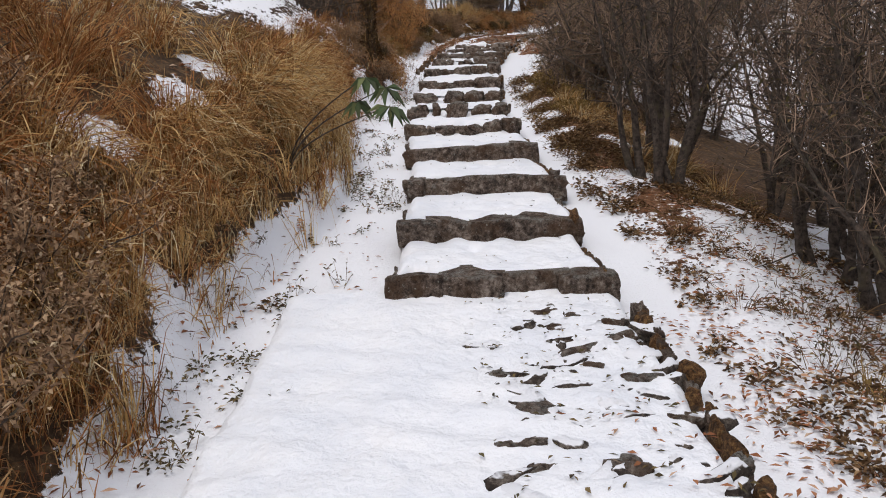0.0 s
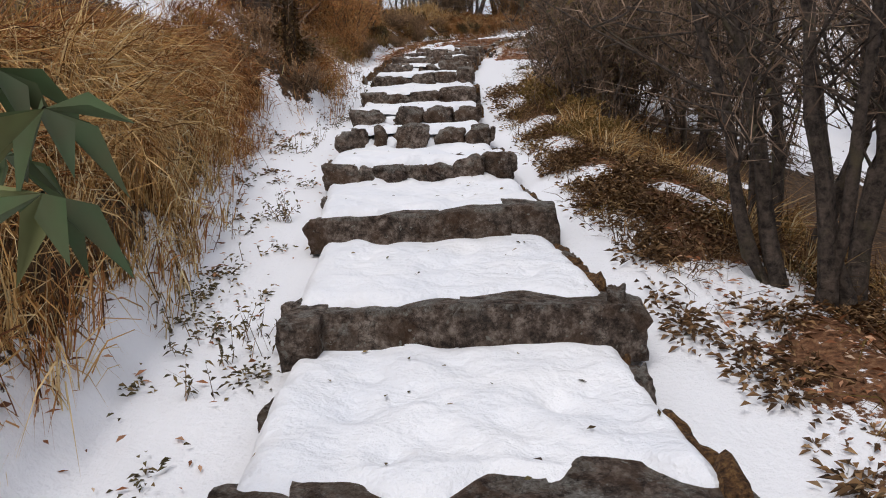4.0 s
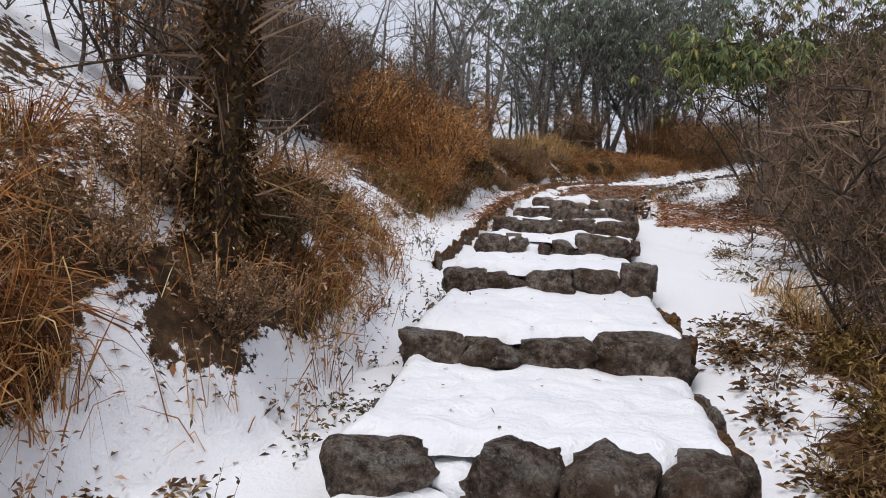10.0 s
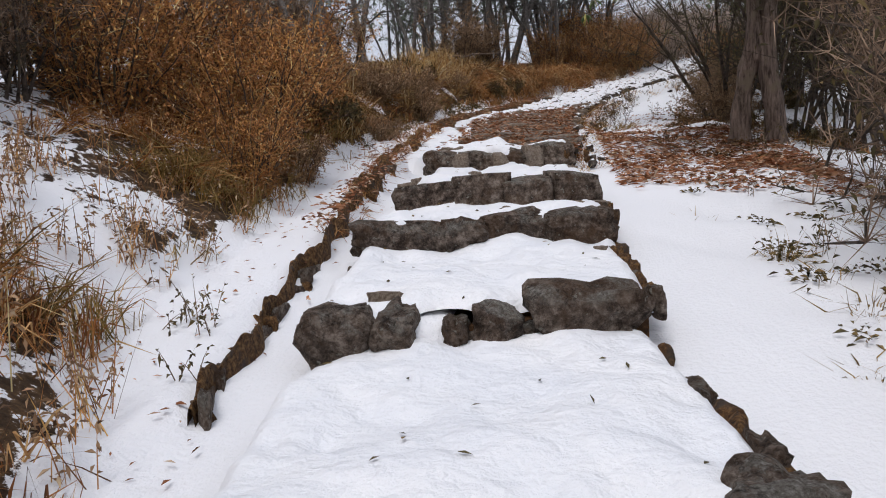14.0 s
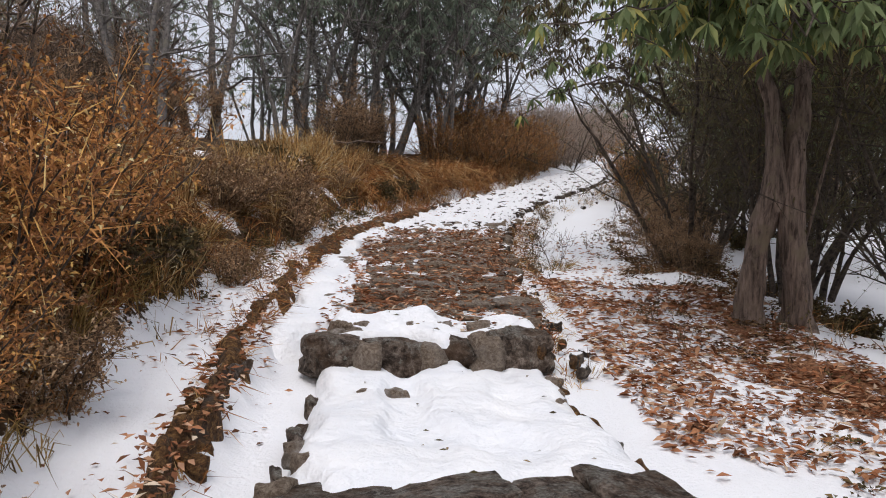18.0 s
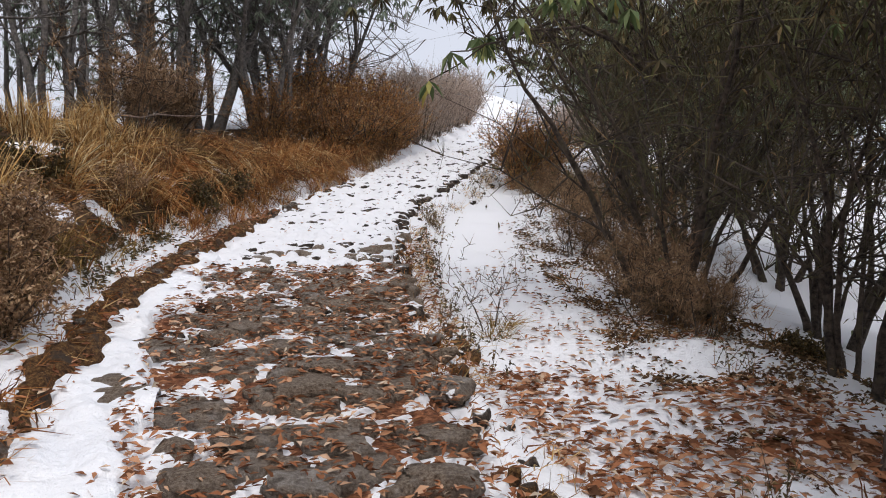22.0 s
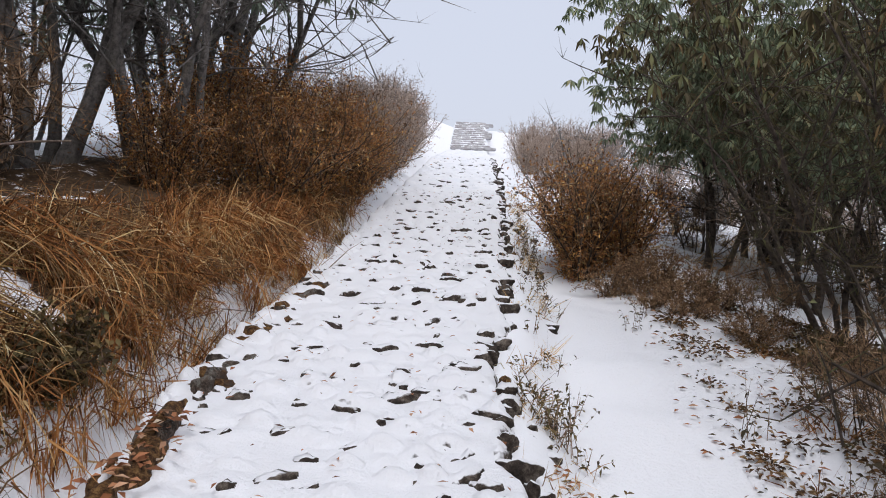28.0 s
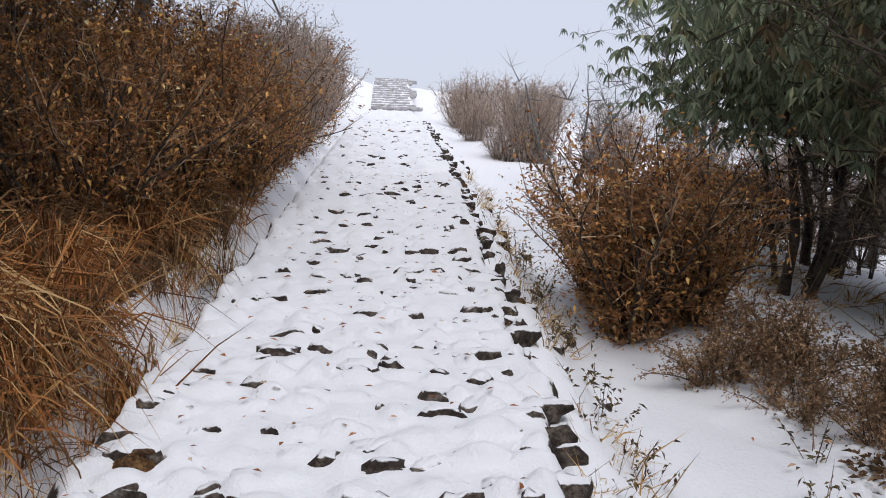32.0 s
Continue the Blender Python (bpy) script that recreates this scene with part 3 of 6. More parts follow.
strip = 0.55 * smooth(-gu, 0.5, 0.7) * (1 - smooth(gd, -0.02, 0.25)) * (gd <= 0.25) - 0.20 * smooth(gs, 29, 30.5) * (1 - smooth(gs, 33, 34.5)) * (gd <= 0.25)
bankcover = -0.20 * smooth(gd, 0.0, 0.3) - 0.22 * smooth(gs, 8, 10) * (1 - smooth(gs, 15, 18)) * smooth(gd, 0, .3) + 0.22 * smooth(gd, 1.0, 2.2) * smooth(gs, 18, 22) * (1 - smooth(gs, 24, 30)) - 0.08 * smooth(gs, 28, 31) * (1 - smooth(gd, 0, .3)) + 0.30 * smooth(gs, 21.8, 23) * (1 - smooth(gs, 26, 29)) * smooth(gd, .1, .4) + 0.03 * smooth(gs, 24, 30) * smooth(gd, 0.1, 0.4) + 0.10 * smooth(gs, 28.5, 30) * (1 - smooth(gs, 37, 39)) * smooth(gd, 0.3, 0.7)
right = smooth(gu, 0.6, 0.8)
mound_side = smooth(gu, 0.95, 1.3) * smooth(gs, 12, 14.5) * (1 - smooth(gs, 21.5, 24)) + 0.8 * smooth(gu, 0.85, 1.05) * smooth(gs, 17, 18.5) * (1 - smooth(gs, 21.5, 22.5))
rightcover = 0.42 - 0.34 * smooth(gu, 1.0, 1.6) * (1 - smooth(gs, 23, 25)) - 0.30 * mound_side - 0.22 * smooth(gu, 1.7, 2.4) + 0.16 * smooth(gu, 2.6, 5.0) - 0.22 * smooth(gu, 3.5, 6.0) * smooth(gs, 36, 42) - 0.10 * smooth(gs, 30, 33) * smooth(gu, .7, .78) * (1 - smooth(gu, 1.0, 1.15)) + 0.14 * smooth(gs, 29, 32) * smooth(gu, 1.7, 2.4) * (1 - smooth(gu, 3.2, 4.5))
litter = smooth(gs, 28.2, 29.4) * (1 - smooth(gs, 31.6, 33.0)) * smooth(gu, 1.0, 1.2) * (1 - smooth(gu, 2.7, 3.6))
rightcover = rightcover + 0.22 * smooth(gs, 14.5, 16) * (1 - smooth(gs, 22, 24)) * smooth(gu, 1.8, 2.4) + 0.15 * (1 - smooth(gs, 14.5, 17)) * smooth(gu, 1.0, 1.6) + 0.34 * (1 - smooth(gs, 14.5, 17)) * smooth(gu, 1.7, 2.4) + 0.02 * smooth(gs, 14.5, 17) * (1 - smooth(gs, 22, 24)) * smooth(gu, 1.0, 1.6) + 0.30 * smooth(gs, 29.2, 29.8) * (1 - smooth(gs, 33, 35)) * smooth(gu, .8, .86) * (1 - smooth(gu, .98, 1.12))
bankcover = bankcover + 0.22 * smooth(gd, .9, 2.0) * (1 - smooth(gs, 16, 19)) - 0.16 * smooth(gs, 21.5, 22.5) * (1 - smooth(gs, 26.5, 28)) * smooth(gd, .0, .2) - 0.22 * smooth(gs, 30.5, 32) * (1 - smooth(gs, 38, 39)) * smooth(gd, 0, .12)
bankcover = bankcover + 0.5 * smooth(gs, 42.5, 45) + 0.10 * smooth(gd, .6, 1.1) * smooth(gs, 19.5, 21) * (1 - smooth(gs, 26, 28))
cover = np.where(gu < 0, np.where(-gu < 0.6, 0.3, strip + bankcover), rightcover * right + 0.3 * (1 - right))
away = smooth(np.abs(gu), 6, 10)
cover = cover * (1 - away) + 0.04 * away - 0.30 * litter + 0.12 * wave(gx1, gy1, 0.25, 9) + 0.16 * away * wave(gx1, gy1, 0.07, 8)
PATCHES = []
for ps, pu, pr in LOW_PATCHES + MOUND_PATCHES + MIDDLE_PATCHES + HIGH_PATCHES:
    px, py, _ = (float(q) for q in place(ps, pu))
    PATCHES.append((px, py, pr))
    near = np.exp(-(((gx1 - px) ** 2 + (gy1 - py) ** 2) / (1.15 * pr) ** 2) ** 1.5)
    cover = np.maximum(cover, cover + near * (0.28 - np.minimum(cover, 0.28)))
for key, val in (("cover", cover), ("litter", np.clip(litter + 0.6 * smooth(gu, 0.9, 1.6) * (1 - smooth(gu, 2.4, 4)), 0, 1))):
    att = ground.data.attributes.new(key, "FLOAT", "POINT")
    att.data.foreach_set("value", val.astype(np.float32))


def ground_z(x, y):
    return ground_height(np.atleast_1d(x), np.atleast_1d(y))[0]


# ---- the stone steps ----
# left edge x, right edge x, front y, height of the tread's front edge
STEPS = [(-.42, 1.02, 4.90, .40), (-.43, .95, 5.90, .63), (-.42, .95, 7.15, .85), (-.48, .94, 8.65, 1.07), (-.60, .90, 10.12, 1.31),
         (-.66, .86, 11.50, 1.535), (-.62, .84, 12.70, 1.76), (-.56, .92, 14.05, 2.02), (-.50, .98, 15.58, 2.33), (-.40, 1.02, 17.05, 2.58),
         (-.28, 1.24, 18.52, 2.81), (-.06, 1.38, 19.72, 2.99), (.22, 1.60, 21.75, 3.24)]
# how the stones of each riser divide its width, with gaps where snow lies between them
RISERS = [(.22, .26, .30, .22), (.18, .24, .22, .36), (.10, .24, .20, .46), (.48, .34, -.02, .20), (.16, .10, .16, .12, .15, .15, .16), (.22, -.03, .10, -.02, .24, -.05, .20, .18),
          (.28, -.08, .22, .22, .22), (.22, .20, .26, .32), (.20, .22, .20, .22, .16), (.22, .13, -.05, .08, .16, .36), (.34, .16, .24, .26), (.30, .26, .22, .22), (.16, .09, .20, .08, .14, .11, .22)]
TALL = {7: (.95, .9, 1.0, 1.12), 8: (.86, .84, .92, 1.12, 1.26), 9: (1.1, .95, 1, .8, .9, 1.12), 3: (.96, .98, 1, 1.1), 4: (1.0, .9, .92, .9, .9, 1.08, 1.16)}
RISE = 0.21
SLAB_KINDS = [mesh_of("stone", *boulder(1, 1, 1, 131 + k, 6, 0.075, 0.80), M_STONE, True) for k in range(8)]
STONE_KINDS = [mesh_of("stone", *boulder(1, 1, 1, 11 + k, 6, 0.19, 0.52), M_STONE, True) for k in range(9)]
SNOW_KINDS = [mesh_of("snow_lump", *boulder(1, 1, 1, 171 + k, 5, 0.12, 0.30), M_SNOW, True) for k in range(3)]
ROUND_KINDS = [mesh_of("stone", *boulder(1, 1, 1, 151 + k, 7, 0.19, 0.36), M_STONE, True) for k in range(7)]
PALE_KINDS = [mesh_of("stone", *boulder(1, 1, 1, 71 + k, 2, 0.1, 0.6), M_PALESTONE, True) for k in range(4)]
DRY_KINDS = [mesh_of("stone", *boulder(1, 1, 1, 91 + k, 4, 0.16, 0.6), M_DRYSTONE, True) for k in range(8)]
PEBBLE_KINDS = [mesh_of("stone", *boulder(1, 1, 1, 51 + k, 3, 0.24, 0.12), M_CAPPED, True) for k in range(10)]
MOSS_KINDS = [mesh_of("stone", *boulder(1, 1, 1, 31 + k, 3, 0.18, 0.4), M_MOSS, True) for k in range(6)]


tilt_of = np.random.default_rng(3)


def stone(parent, x, y, z, w, d, h, turn, k, name="stone", kinds=STONE_KINDS):
    ob = new(name, kinds[k % len(kinds)])
    ob.parent = parent
    ob.matrix_basis = Matrix.LocRotScale((x, y, z), Euler((tilt_of.uniform(-.10, .10), tilt_of.uniform(-.07, .07), turn)), (w, d, h))
    return ob


rs = np.random.default_rng(5)
for n, (xl, xr, y0, z0) in enumerate(STEPS):
    last = n == len(STEPS) - 1
    nxl, nxr, y1, z1 = STEPS[n + 1] if not last else (xl + .12, xr + .11, y0 + .55, z0 + RISE + .05)
    bare = n in (0, 1) or n >= 11
    step = thing("stone_step", "wide step edged with dark mossy boulders, tread covered in snow" if n < 11 else "wide step edged with lichened grey boulders, patchy snow and dead leaves",
                 "step", "stone steps of the path", "structure")
    w = xr - xl
    # tread core under the snow: side walls show as dark earth and stone
    back = y1 + 0.12
    rows_y = np.array([y0 + .10, y0 + .5 * (back - y0), back])
    zt = np.array([z0 - .14, .5 * (z0 + z1 - RISE) - .12, z1 - RISE - .12])
    xs_l = xl + (nxl - xl) * (rows_y - y0) / (y1 - y0) + .03
    xs_r = xr + (nxr - xr) * (rows_y - y0) / (y1 - y0) - .03
    cv, cf = [], []
    for yy, zz, a, b in zip(rows_y, zt, xs_l, xs_r):
        cv += [(a, yy, zz), (b, yy, zz), (b, yy, zz - .55), (a, yy, zz - .55)]
    for r in range(2):
        o = r * 4
        cf += [(o, o + 1, o + 5, o + 4), (o + 1, o + 2, o + 6, o + 5), (o + 3, o, o + 4, o + 7)]
    cf += [(3, 2, 1, 0), (8, 9, 10, 11)]
    part("step_core", cv, cf, M_EARTH, step, "packed dark earth")
    # snow on the tread
    nu, nv = 56, 44
    U, V = np.meshgrid(np.linspace(0, 1, nu), np.linspace(0, 1, nv))
    y_front = y0 + .10 + .05 * np.sin(U * 9 + n) + .04 * np.sin(U * 23 + 2 * n)
    Y = y_front + (y1 + .04 - y_front) * V
    f = (Y - y0) / (y1 - y0)
    X = (xl + (nxl - xl) * f + .015) + (w + ((nxr - nxl) - w) * f - .03) * U
    thick = .045 * smooth(np.minimum(U, 1 - U), 0, .05) * smooth(V, 0, .10) + .012
    Z = z0 - .06 + (z1 - RISE - z0 + .02) * np.clip(f, 0, 1) + thick + .024 * wave(X, Y, .9, 20 + n) + .016 * wave(X, Y, 2.6, 40 + n) + .007 * wave(X, Y, 6.5, 45 + n) + .035 * V ** 10 * (.6 + .5 * np.sin(X * 9 + n) + .3 * np.sin(X * 21))
    if n >= 9:
        Z = Z - (.03 if n < 11 else .055) * smooth(wave(X, Y, 1.3, 140 + n), -.05, .35)
    for _ in range(44):
        a, c, r = rs.uniform(xl, xr), rs.uniform(y0 + .2, y1), rs.uniform(.03, .09)
        Z = Z - rs.uniform(.008, .028) * np.exp(-((X - a) ** 2 + ((Y - c) * .8) ** 2) / r ** 2)
    rim = (U < .001) | (U > .999) | (V < .001)
    Z = Z - .035 * rim
    i = (np.arange(nv - 1)[:, None] * nu + np.arange(nu - 1)[None]).ravel()
    part("snow_cover", np.stack([X.ravel(), Y.ravel(), Z.ravel()], 1), np.stack([i, i + 1, i + nu + 1, i + nu], 1), M_SNOW, step, "thin soft snow", True)
    # scraps of leaf and bark lying on the snow
    at = rs.integers(0, X.size, 16)
    scraps = Soup()
    leaf_quads(scraps, np.stack([X.ravel()[at], Y.ravel()[at], Z.ravel()[at] + .006], 1), np.stack([rs.normal(size=16), rs.normal(size=16), rs.uniform(0, .2, 16)], 1), rs.uniform(.015, .05, 16), .014, rs, .0)
    scraps.make("leaf_scraps", M_DARKLEAF, step, "dark scraps of leaf", kind="stuff")
    # boulders of the riser
    cur = 0.0
    total = sum(abs(v) for v in RISERS[n])
    for k, frac in enumerate(RISERS[n]):
        ww = abs(frac) / total * w
        if frac > 0:
            hgt = RISE + (.040 if n < 5 else .054) + rs.uniform(-.03, .018) * (.4 if n < 5 else 1)
            hgt *= TALL[n][k] if n in TALL and k < len(TALL[n]) else rs.uniform(.8, 1.1) if n == 12 else 1.14 if n == 5 else 1
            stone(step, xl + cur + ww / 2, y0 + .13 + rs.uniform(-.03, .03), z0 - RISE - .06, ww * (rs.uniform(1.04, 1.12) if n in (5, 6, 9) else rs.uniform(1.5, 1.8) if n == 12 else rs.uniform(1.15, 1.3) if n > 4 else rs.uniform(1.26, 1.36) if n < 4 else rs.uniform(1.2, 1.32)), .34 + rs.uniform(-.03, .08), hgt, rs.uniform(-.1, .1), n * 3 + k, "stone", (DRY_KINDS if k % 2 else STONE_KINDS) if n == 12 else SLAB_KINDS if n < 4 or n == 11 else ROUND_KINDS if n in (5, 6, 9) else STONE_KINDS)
        else:
            stone(step, xl + cur + ww / 2, y0 + .27, z0 - RISE - .08, max(ww * 3.0, .26), .50, RISE + .005, rs.uniform(-.2, .2), k, "snow_lump", SNOW_KINDS)
        cur += ww
    # smaller stones wedged low between them
    for k in range(6):
        stone(step, rs.uniform(xl + .1, xr - .1), y0 + .10 + rs.uniform(0, .04), z0 - RISE - .06, rs.uniform(.12, .22), .16, rs.uniform(.11, .17), rs.uniform(-.3, .3), int(rs.integers(9)), "wedge_stone")
    # flat stones of the tread that the snow leaves bare
    for k in range({9: 4, 10: 8, 11: 16, 12: 16}.get(n, 0)):
        f, g = rs.random() ** .8, rs.choice((rs.uniform(.1, .95), rs.uniform(.80, .97), rs.uniform(.03, .16) if n > 10 else .9))
        yy = y0 + .22 + f * (y1 - y0 - .3)
        stone(step, xl + (nxl - xl) * f + w * g, yy, z0 - .06 + f * (z1 - RISE - z0) - .075 + rs.uniform(-.01, .02), rs.uniform(.07, .17), rs.uniform(.07, .14), .125, rs.uniform(-.5, .5), int(rs.integers(8)), "tread_stone", DRY_KINDS)
    # edging stones down both sides of the tread
    m = max(5, int((y1 - y0) / .15))
    for k in range(m):
        f = (k + .7) / m
        yy, zz = y0 + f * (y1 - y0), z0 + f * (z1 - RISE - z0)
        if rs.random() < .92:
            stone(step, xr + (nxr - xr) * f - .01 + rs.uniform(-.03, .02), yy, zz - (.165 if n < 11 else .205), rs.uniform(.045, .10), rs.uniform(.12, .28), .145 + rs.uniform(-.03, .035), rs.uniform(-.25, .25), int(rs.integers(9)), "edging_stone", MOSS_KINDS if rs.random() < .72 else STONE_KINDS)
        if rs.random() < .3:
            stone(step, xl + (nxl - xl) * f + .0 + rs.uniform(-.02, .02), yy, zz - .22, rs.uniform(.05, .09), rs.uniform(.2, .3), .17 + rs.uniform(-.03, .03), rs.uniform(-.2, .2), int(rs.integers(9)), "edging_stone")


# ---- the cobbled slopes below and above the steps ----
def slope_sheet(name, label, s0, s1, left, right, lift, material, ridge, seed, parent, step=0.05, ragged=0.0):
    """A strip of the path's own surface, a little uneven."""
    ns, nu = int((s1 - s0) / step) + 2, int((right - left) / step) + 2
    U, SS = np.meshgrid(np.linspace(left, right, nu), np.linspace(s0, s1, ns))
    X, Y, Z = place(SS, U)
    edge = np.minimum(U - left, right - U)
    Z = Z + lift - .20 * (1 - smooth(edge + .05 * wave(X, Y, .9, seed + 5) + ragged * (wave(X, Y, .6, seed + 11) + .6 * wave(X, Y, 2.0, seed + 12)), 0, .12)) + ridge * (.5 * wave(X, Y, .8, seed) + .8 * wave(X, Y, 2.4, seed + 1) + .55 * wave(X, Y, 5.0, seed + 2) + .28 * wave(X, Y, 9.0, seed + 3))
    Z = Z - .28 * (1 - smooth(SS + .35 * wave(X, Y, .7, seed + 7) + .15 * wave(X, Y, 2.2, seed + 8), s0 + .15, s0 + .7))
    i = (np.arange(ns - 1)[:, None] * nu + np.arange(nu - 1)[None]).ravel()
    return part(name, np.stack([X.ravel(), Y.ravel(), Z.ravel()], 1), np.stack([i, i + 1, i + nu + 1, i + nu], 1), material, parent, label, True)


def cobbles(parent, s0, s1, left, right, size, proud, rng, keep=1.0, name="stone", limit=300, skip=None, wide=(.8, 1.7), deep=(.45, .9), kinds=None):
    """Set stones, each its own piece; the rest past the limit joined."""
    made, rest = 0, Soup()
    kinds = kinds or PEBBLE_KINDS
    s = s0
    row = 0
    while s < s1:
        u = left + rng.uniform(0, size)
        while u < right:
            a = size * rng.uniform(.45, 1.5)
            if rng.random() < keep and not (skip and skip(s, u, rng)):
                x, y, z = (float(q) for q in place(s + rng.uniform(-.5, .5) * size, u))
                h = rng.uniform(.10, .15)
                hx = float(np.interp(s, PS, np.arctan2(-PT[:, 0], PT[:, 1])))
                top = proud + rng.uniform(-.024, .024)
                if made < limit:
                    stone(parent, x, y, z + top - h, a * rng.uniform(*wide), a * rng.uniform(*deep), h, hx + rng.uniform(-.8, .8), int(rng.integers(8)), name, kinds)
                    made += 1
                else:
                    vs, fs = LOW[int(rng.integers(len(LOW)))]
                    turn = hx + rng.uniform(-.4, .4)
                    c, q = math.cos(turn), math.sin(turn)
                    v = vs * (a * rng.uniform(*wide), a * rng.uniform(*deep), h)
                    rest.add(np.stack([v[:, 0] * c - v[:, 1] * q + x, v[:, 0] * q + v[:, 1] * c + y, v[:, 2] + z + top - h], 1), fs)
            u += a * 1.25
            row += 1
        s += size * rng.uniform(.75, 1.0)
    if rest.n:
        rest.make("far_stones", M_CAPPED_FAR, parent, "dark stones poking through the snow", True, "stuff")


def cobbled_sheet(name, label, s0, s1, left, right, lift, material, high, cell, seed, parent, step=.022):
    """Snow draped over set stones: each stone swells the sheet, its lower side steeper than its back."""
    rng = np.random.default_rng(seed)
    ns, nu = int((s1 - s0) / step) + 2, int((right - left) / step) + 2
    U, SS = np.meshgrid(np.linspace(left, right, nu), np.linspace(s0, s1, ns))
    ni, nj = int((s1 - s0) / cell) + 4, int((right - left) / cell) + 4
    cs = s0 + (np.arange(ni)[:, None] - 1 + rng.uniform(.1, .9, (ni, nj))) * cell
    cu = left + (np.arange(nj)[None] - 1 + rng.uniform(.1, .9, (ni, nj))) * cell
    amp, wide, deep = rng.uniform(.15, 1.0, (ni, nj)), rng.uniform(.40, .75, (ni, nj)) * cell, rng.uniform(.30, .55, (ni, nj)) * cell
    ci, cj = ((SS - s0) / cell).astype(int) + 1, ((U - left) / cell).astype(int) + 1
    swell = np.zeros_like(SS)
    for di in (-1, 0, 1):
        for dj in (-1, 0, 1):
            i, j = np.clip(ci + di, 0, ni - 1), np.clip(cj + dj, 0, nj - 1)
            ds = SS - cs[i, j]
            r = np.sqrt((ds / np.where(ds < 0, deep[i, j] * .7, deep[i, j] * 1.5)) ** 2 + ((U - cu[i, j]) / wide[i, j]) ** 2)
            swell = np.maximum(swell, amp[i, j] * (1 - smooth(r, .25, 1.0)))
    X, Y, Z = place(SS, U)
    edge = np.minimum(U - left, right - U)
    Z = Z + lift + high * swell - .20 * (1 - smooth(edge + .05 * wave(X, Y, .9, seed + 5) + .04 * wave(X, Y, 2.6, seed + 6), 0, .12)) + .012 * wave(X, Y, .8, seed) + .010 * wave(X, Y, 4, seed + 1) + .005 * wave(X, Y, 11, seed + 2)
    Z = Z - .28 * (1 - smooth(SS + .35 * wave(X, Y, .7, seed + 7) + .15 * wave(X, Y, 2.2, seed + 8), s0 + .15, s0 + .7))
    i = (np.arange(ns - 1)[:, None] * nu + np.arange(nu - 1)[None]).ravel()
    return part(name, np.stack([X.ravel(), Y.ravel(), Z.ravel()], 1), np.stack([i, i + 1, i + nu + 1, i + nu], 1), material, parent, label, True)


LOW = [boulder(1, 1, 1, 40 + k, 2, 0.22, 0.15) for k in range(8)]
lower = thing("lower_slope", "cobbled path slope, stones showing through thin trampled snow", "path", kind="structure")
slope_sheet("snow_cover", "trampled snow", 0.5, 13.0, -1.5, .84, .0, M_SNOW, .03, 60, lower)
rr = np.random.default_rng(17)
cobbles(lower, 8.4, 12.5, -.18, .82, .15, .016, rr, .66)
cobbles(lower, 8.2, 12.6, -.10, .84, .17, .006, rr, .6, kinds=STONE_KINDS, limit=120, wide=(.8, 1.6), deep=(.5, .9))
for k in range(40):
    s = 8.0 + k * .12 + rr.uniform(-.04, .04)
    x, y, z = (float(q) for q in place(s, .84 + rr.uniform(-.03, .04)))
    stone(lower, x, y, z - .14, rr.uniform(.05, .10), rr.uniform(.10, .22), .17 + rr.uniform(-.04, .02), rr.uniform(-.5, .5), k, "edging_stone", MOSS_KINDS if k % 3 else STONE_KINDS)
upper = thing("leafy_slope", "cobbled path slope of bare grey stones under dead leaves", "path", kind="structure")
slope_sheet("earth_bed", "brown earth between the stones", 29.9, 35.0, -.90, .74, -.05, M_LEAFEARTH, .02, 70, upper)
cobbles(upper, 30.1, 34.9, -.82, .70, .23, .016, rr, .97, wide=(.9, 1.5), deep=(.7, 1.1), kinds=DRY_KINDS, skip=lambda s, u, r: u < -.66 + .08 * math.sin(s * 5) + .25 * smooth(s, 33, 34.5) and r.random() < .7)
slope_sheet("snow_margin", "snow lying along the kerb", 29.8, 35.4, -1.16, -.58, .02, M_SNOW, .034, 74, upper, .03, .22)
slope_sheet("snow_patches", "thin leftover snow between the stones", 29.7, 33.9, -.80, .74, -.046, M_SNOW, .05, 76, upper, .035)
upper2 = thing("snowy_slope", "long cobbled path slope, dark stones poking through snow", "path", kind="structure")
cobbled_sheet("snow_cover", "lumpy snow over cobbles", 33.4, 46.2, -.95, .80, -.022, M_SNOWROCK, .052, .17, 80, upper2)
slope_sheet("snow_cover", "lumpy snow over far cobbles", 45.6, 64.0, -.95, .80, -.004, M_SNOW, .044, 80, upper2, .05)


def thin_out(s, u, r):
    """Fewer stones up the slope and towards its left side."""
    return r.random() < .10 + .35 * smooth(-u, 0, .7) + .10 * smooth(s, 34, 37)


cobbles(upper2, 33.3, 56.0, -.78, .78, .10, -.004, rr, .62, limit=300, skip=thin_out, wide=(.8, 1.9), deep=(.4, .85))
cobbles(upper2, 33.3, 37.0, -.45, .78, .14, .012, rr, .45, limit=110, wide=(.8, 1.5), deep=(.6, 1.0), kinds=DRY_KINDS, skip=lambda s, u, r: r.random() < smooth(s, 33.8, 37))


# ---- kerbs ----
kerb_left = thing("stone_kerb", "low drystone kerb of rust-brown moss and dark stones beside snow", "kerb", kind="structure")
kerb_s = [23, 26, 28.3, 30.5, 32, 33.5, 35.2, 36.5, 38.3, 39.6]
kerb_u = [.98, 1.0, 1.13, 1.17, 1.12, 1.04, .97, .82, .64, .70]
ns, nu = 640, 13
SS, W = np.meshgrid(np.linspace(24.7, 37.7, ns), np.linspace(-1, 1, nu), indexing="ij")
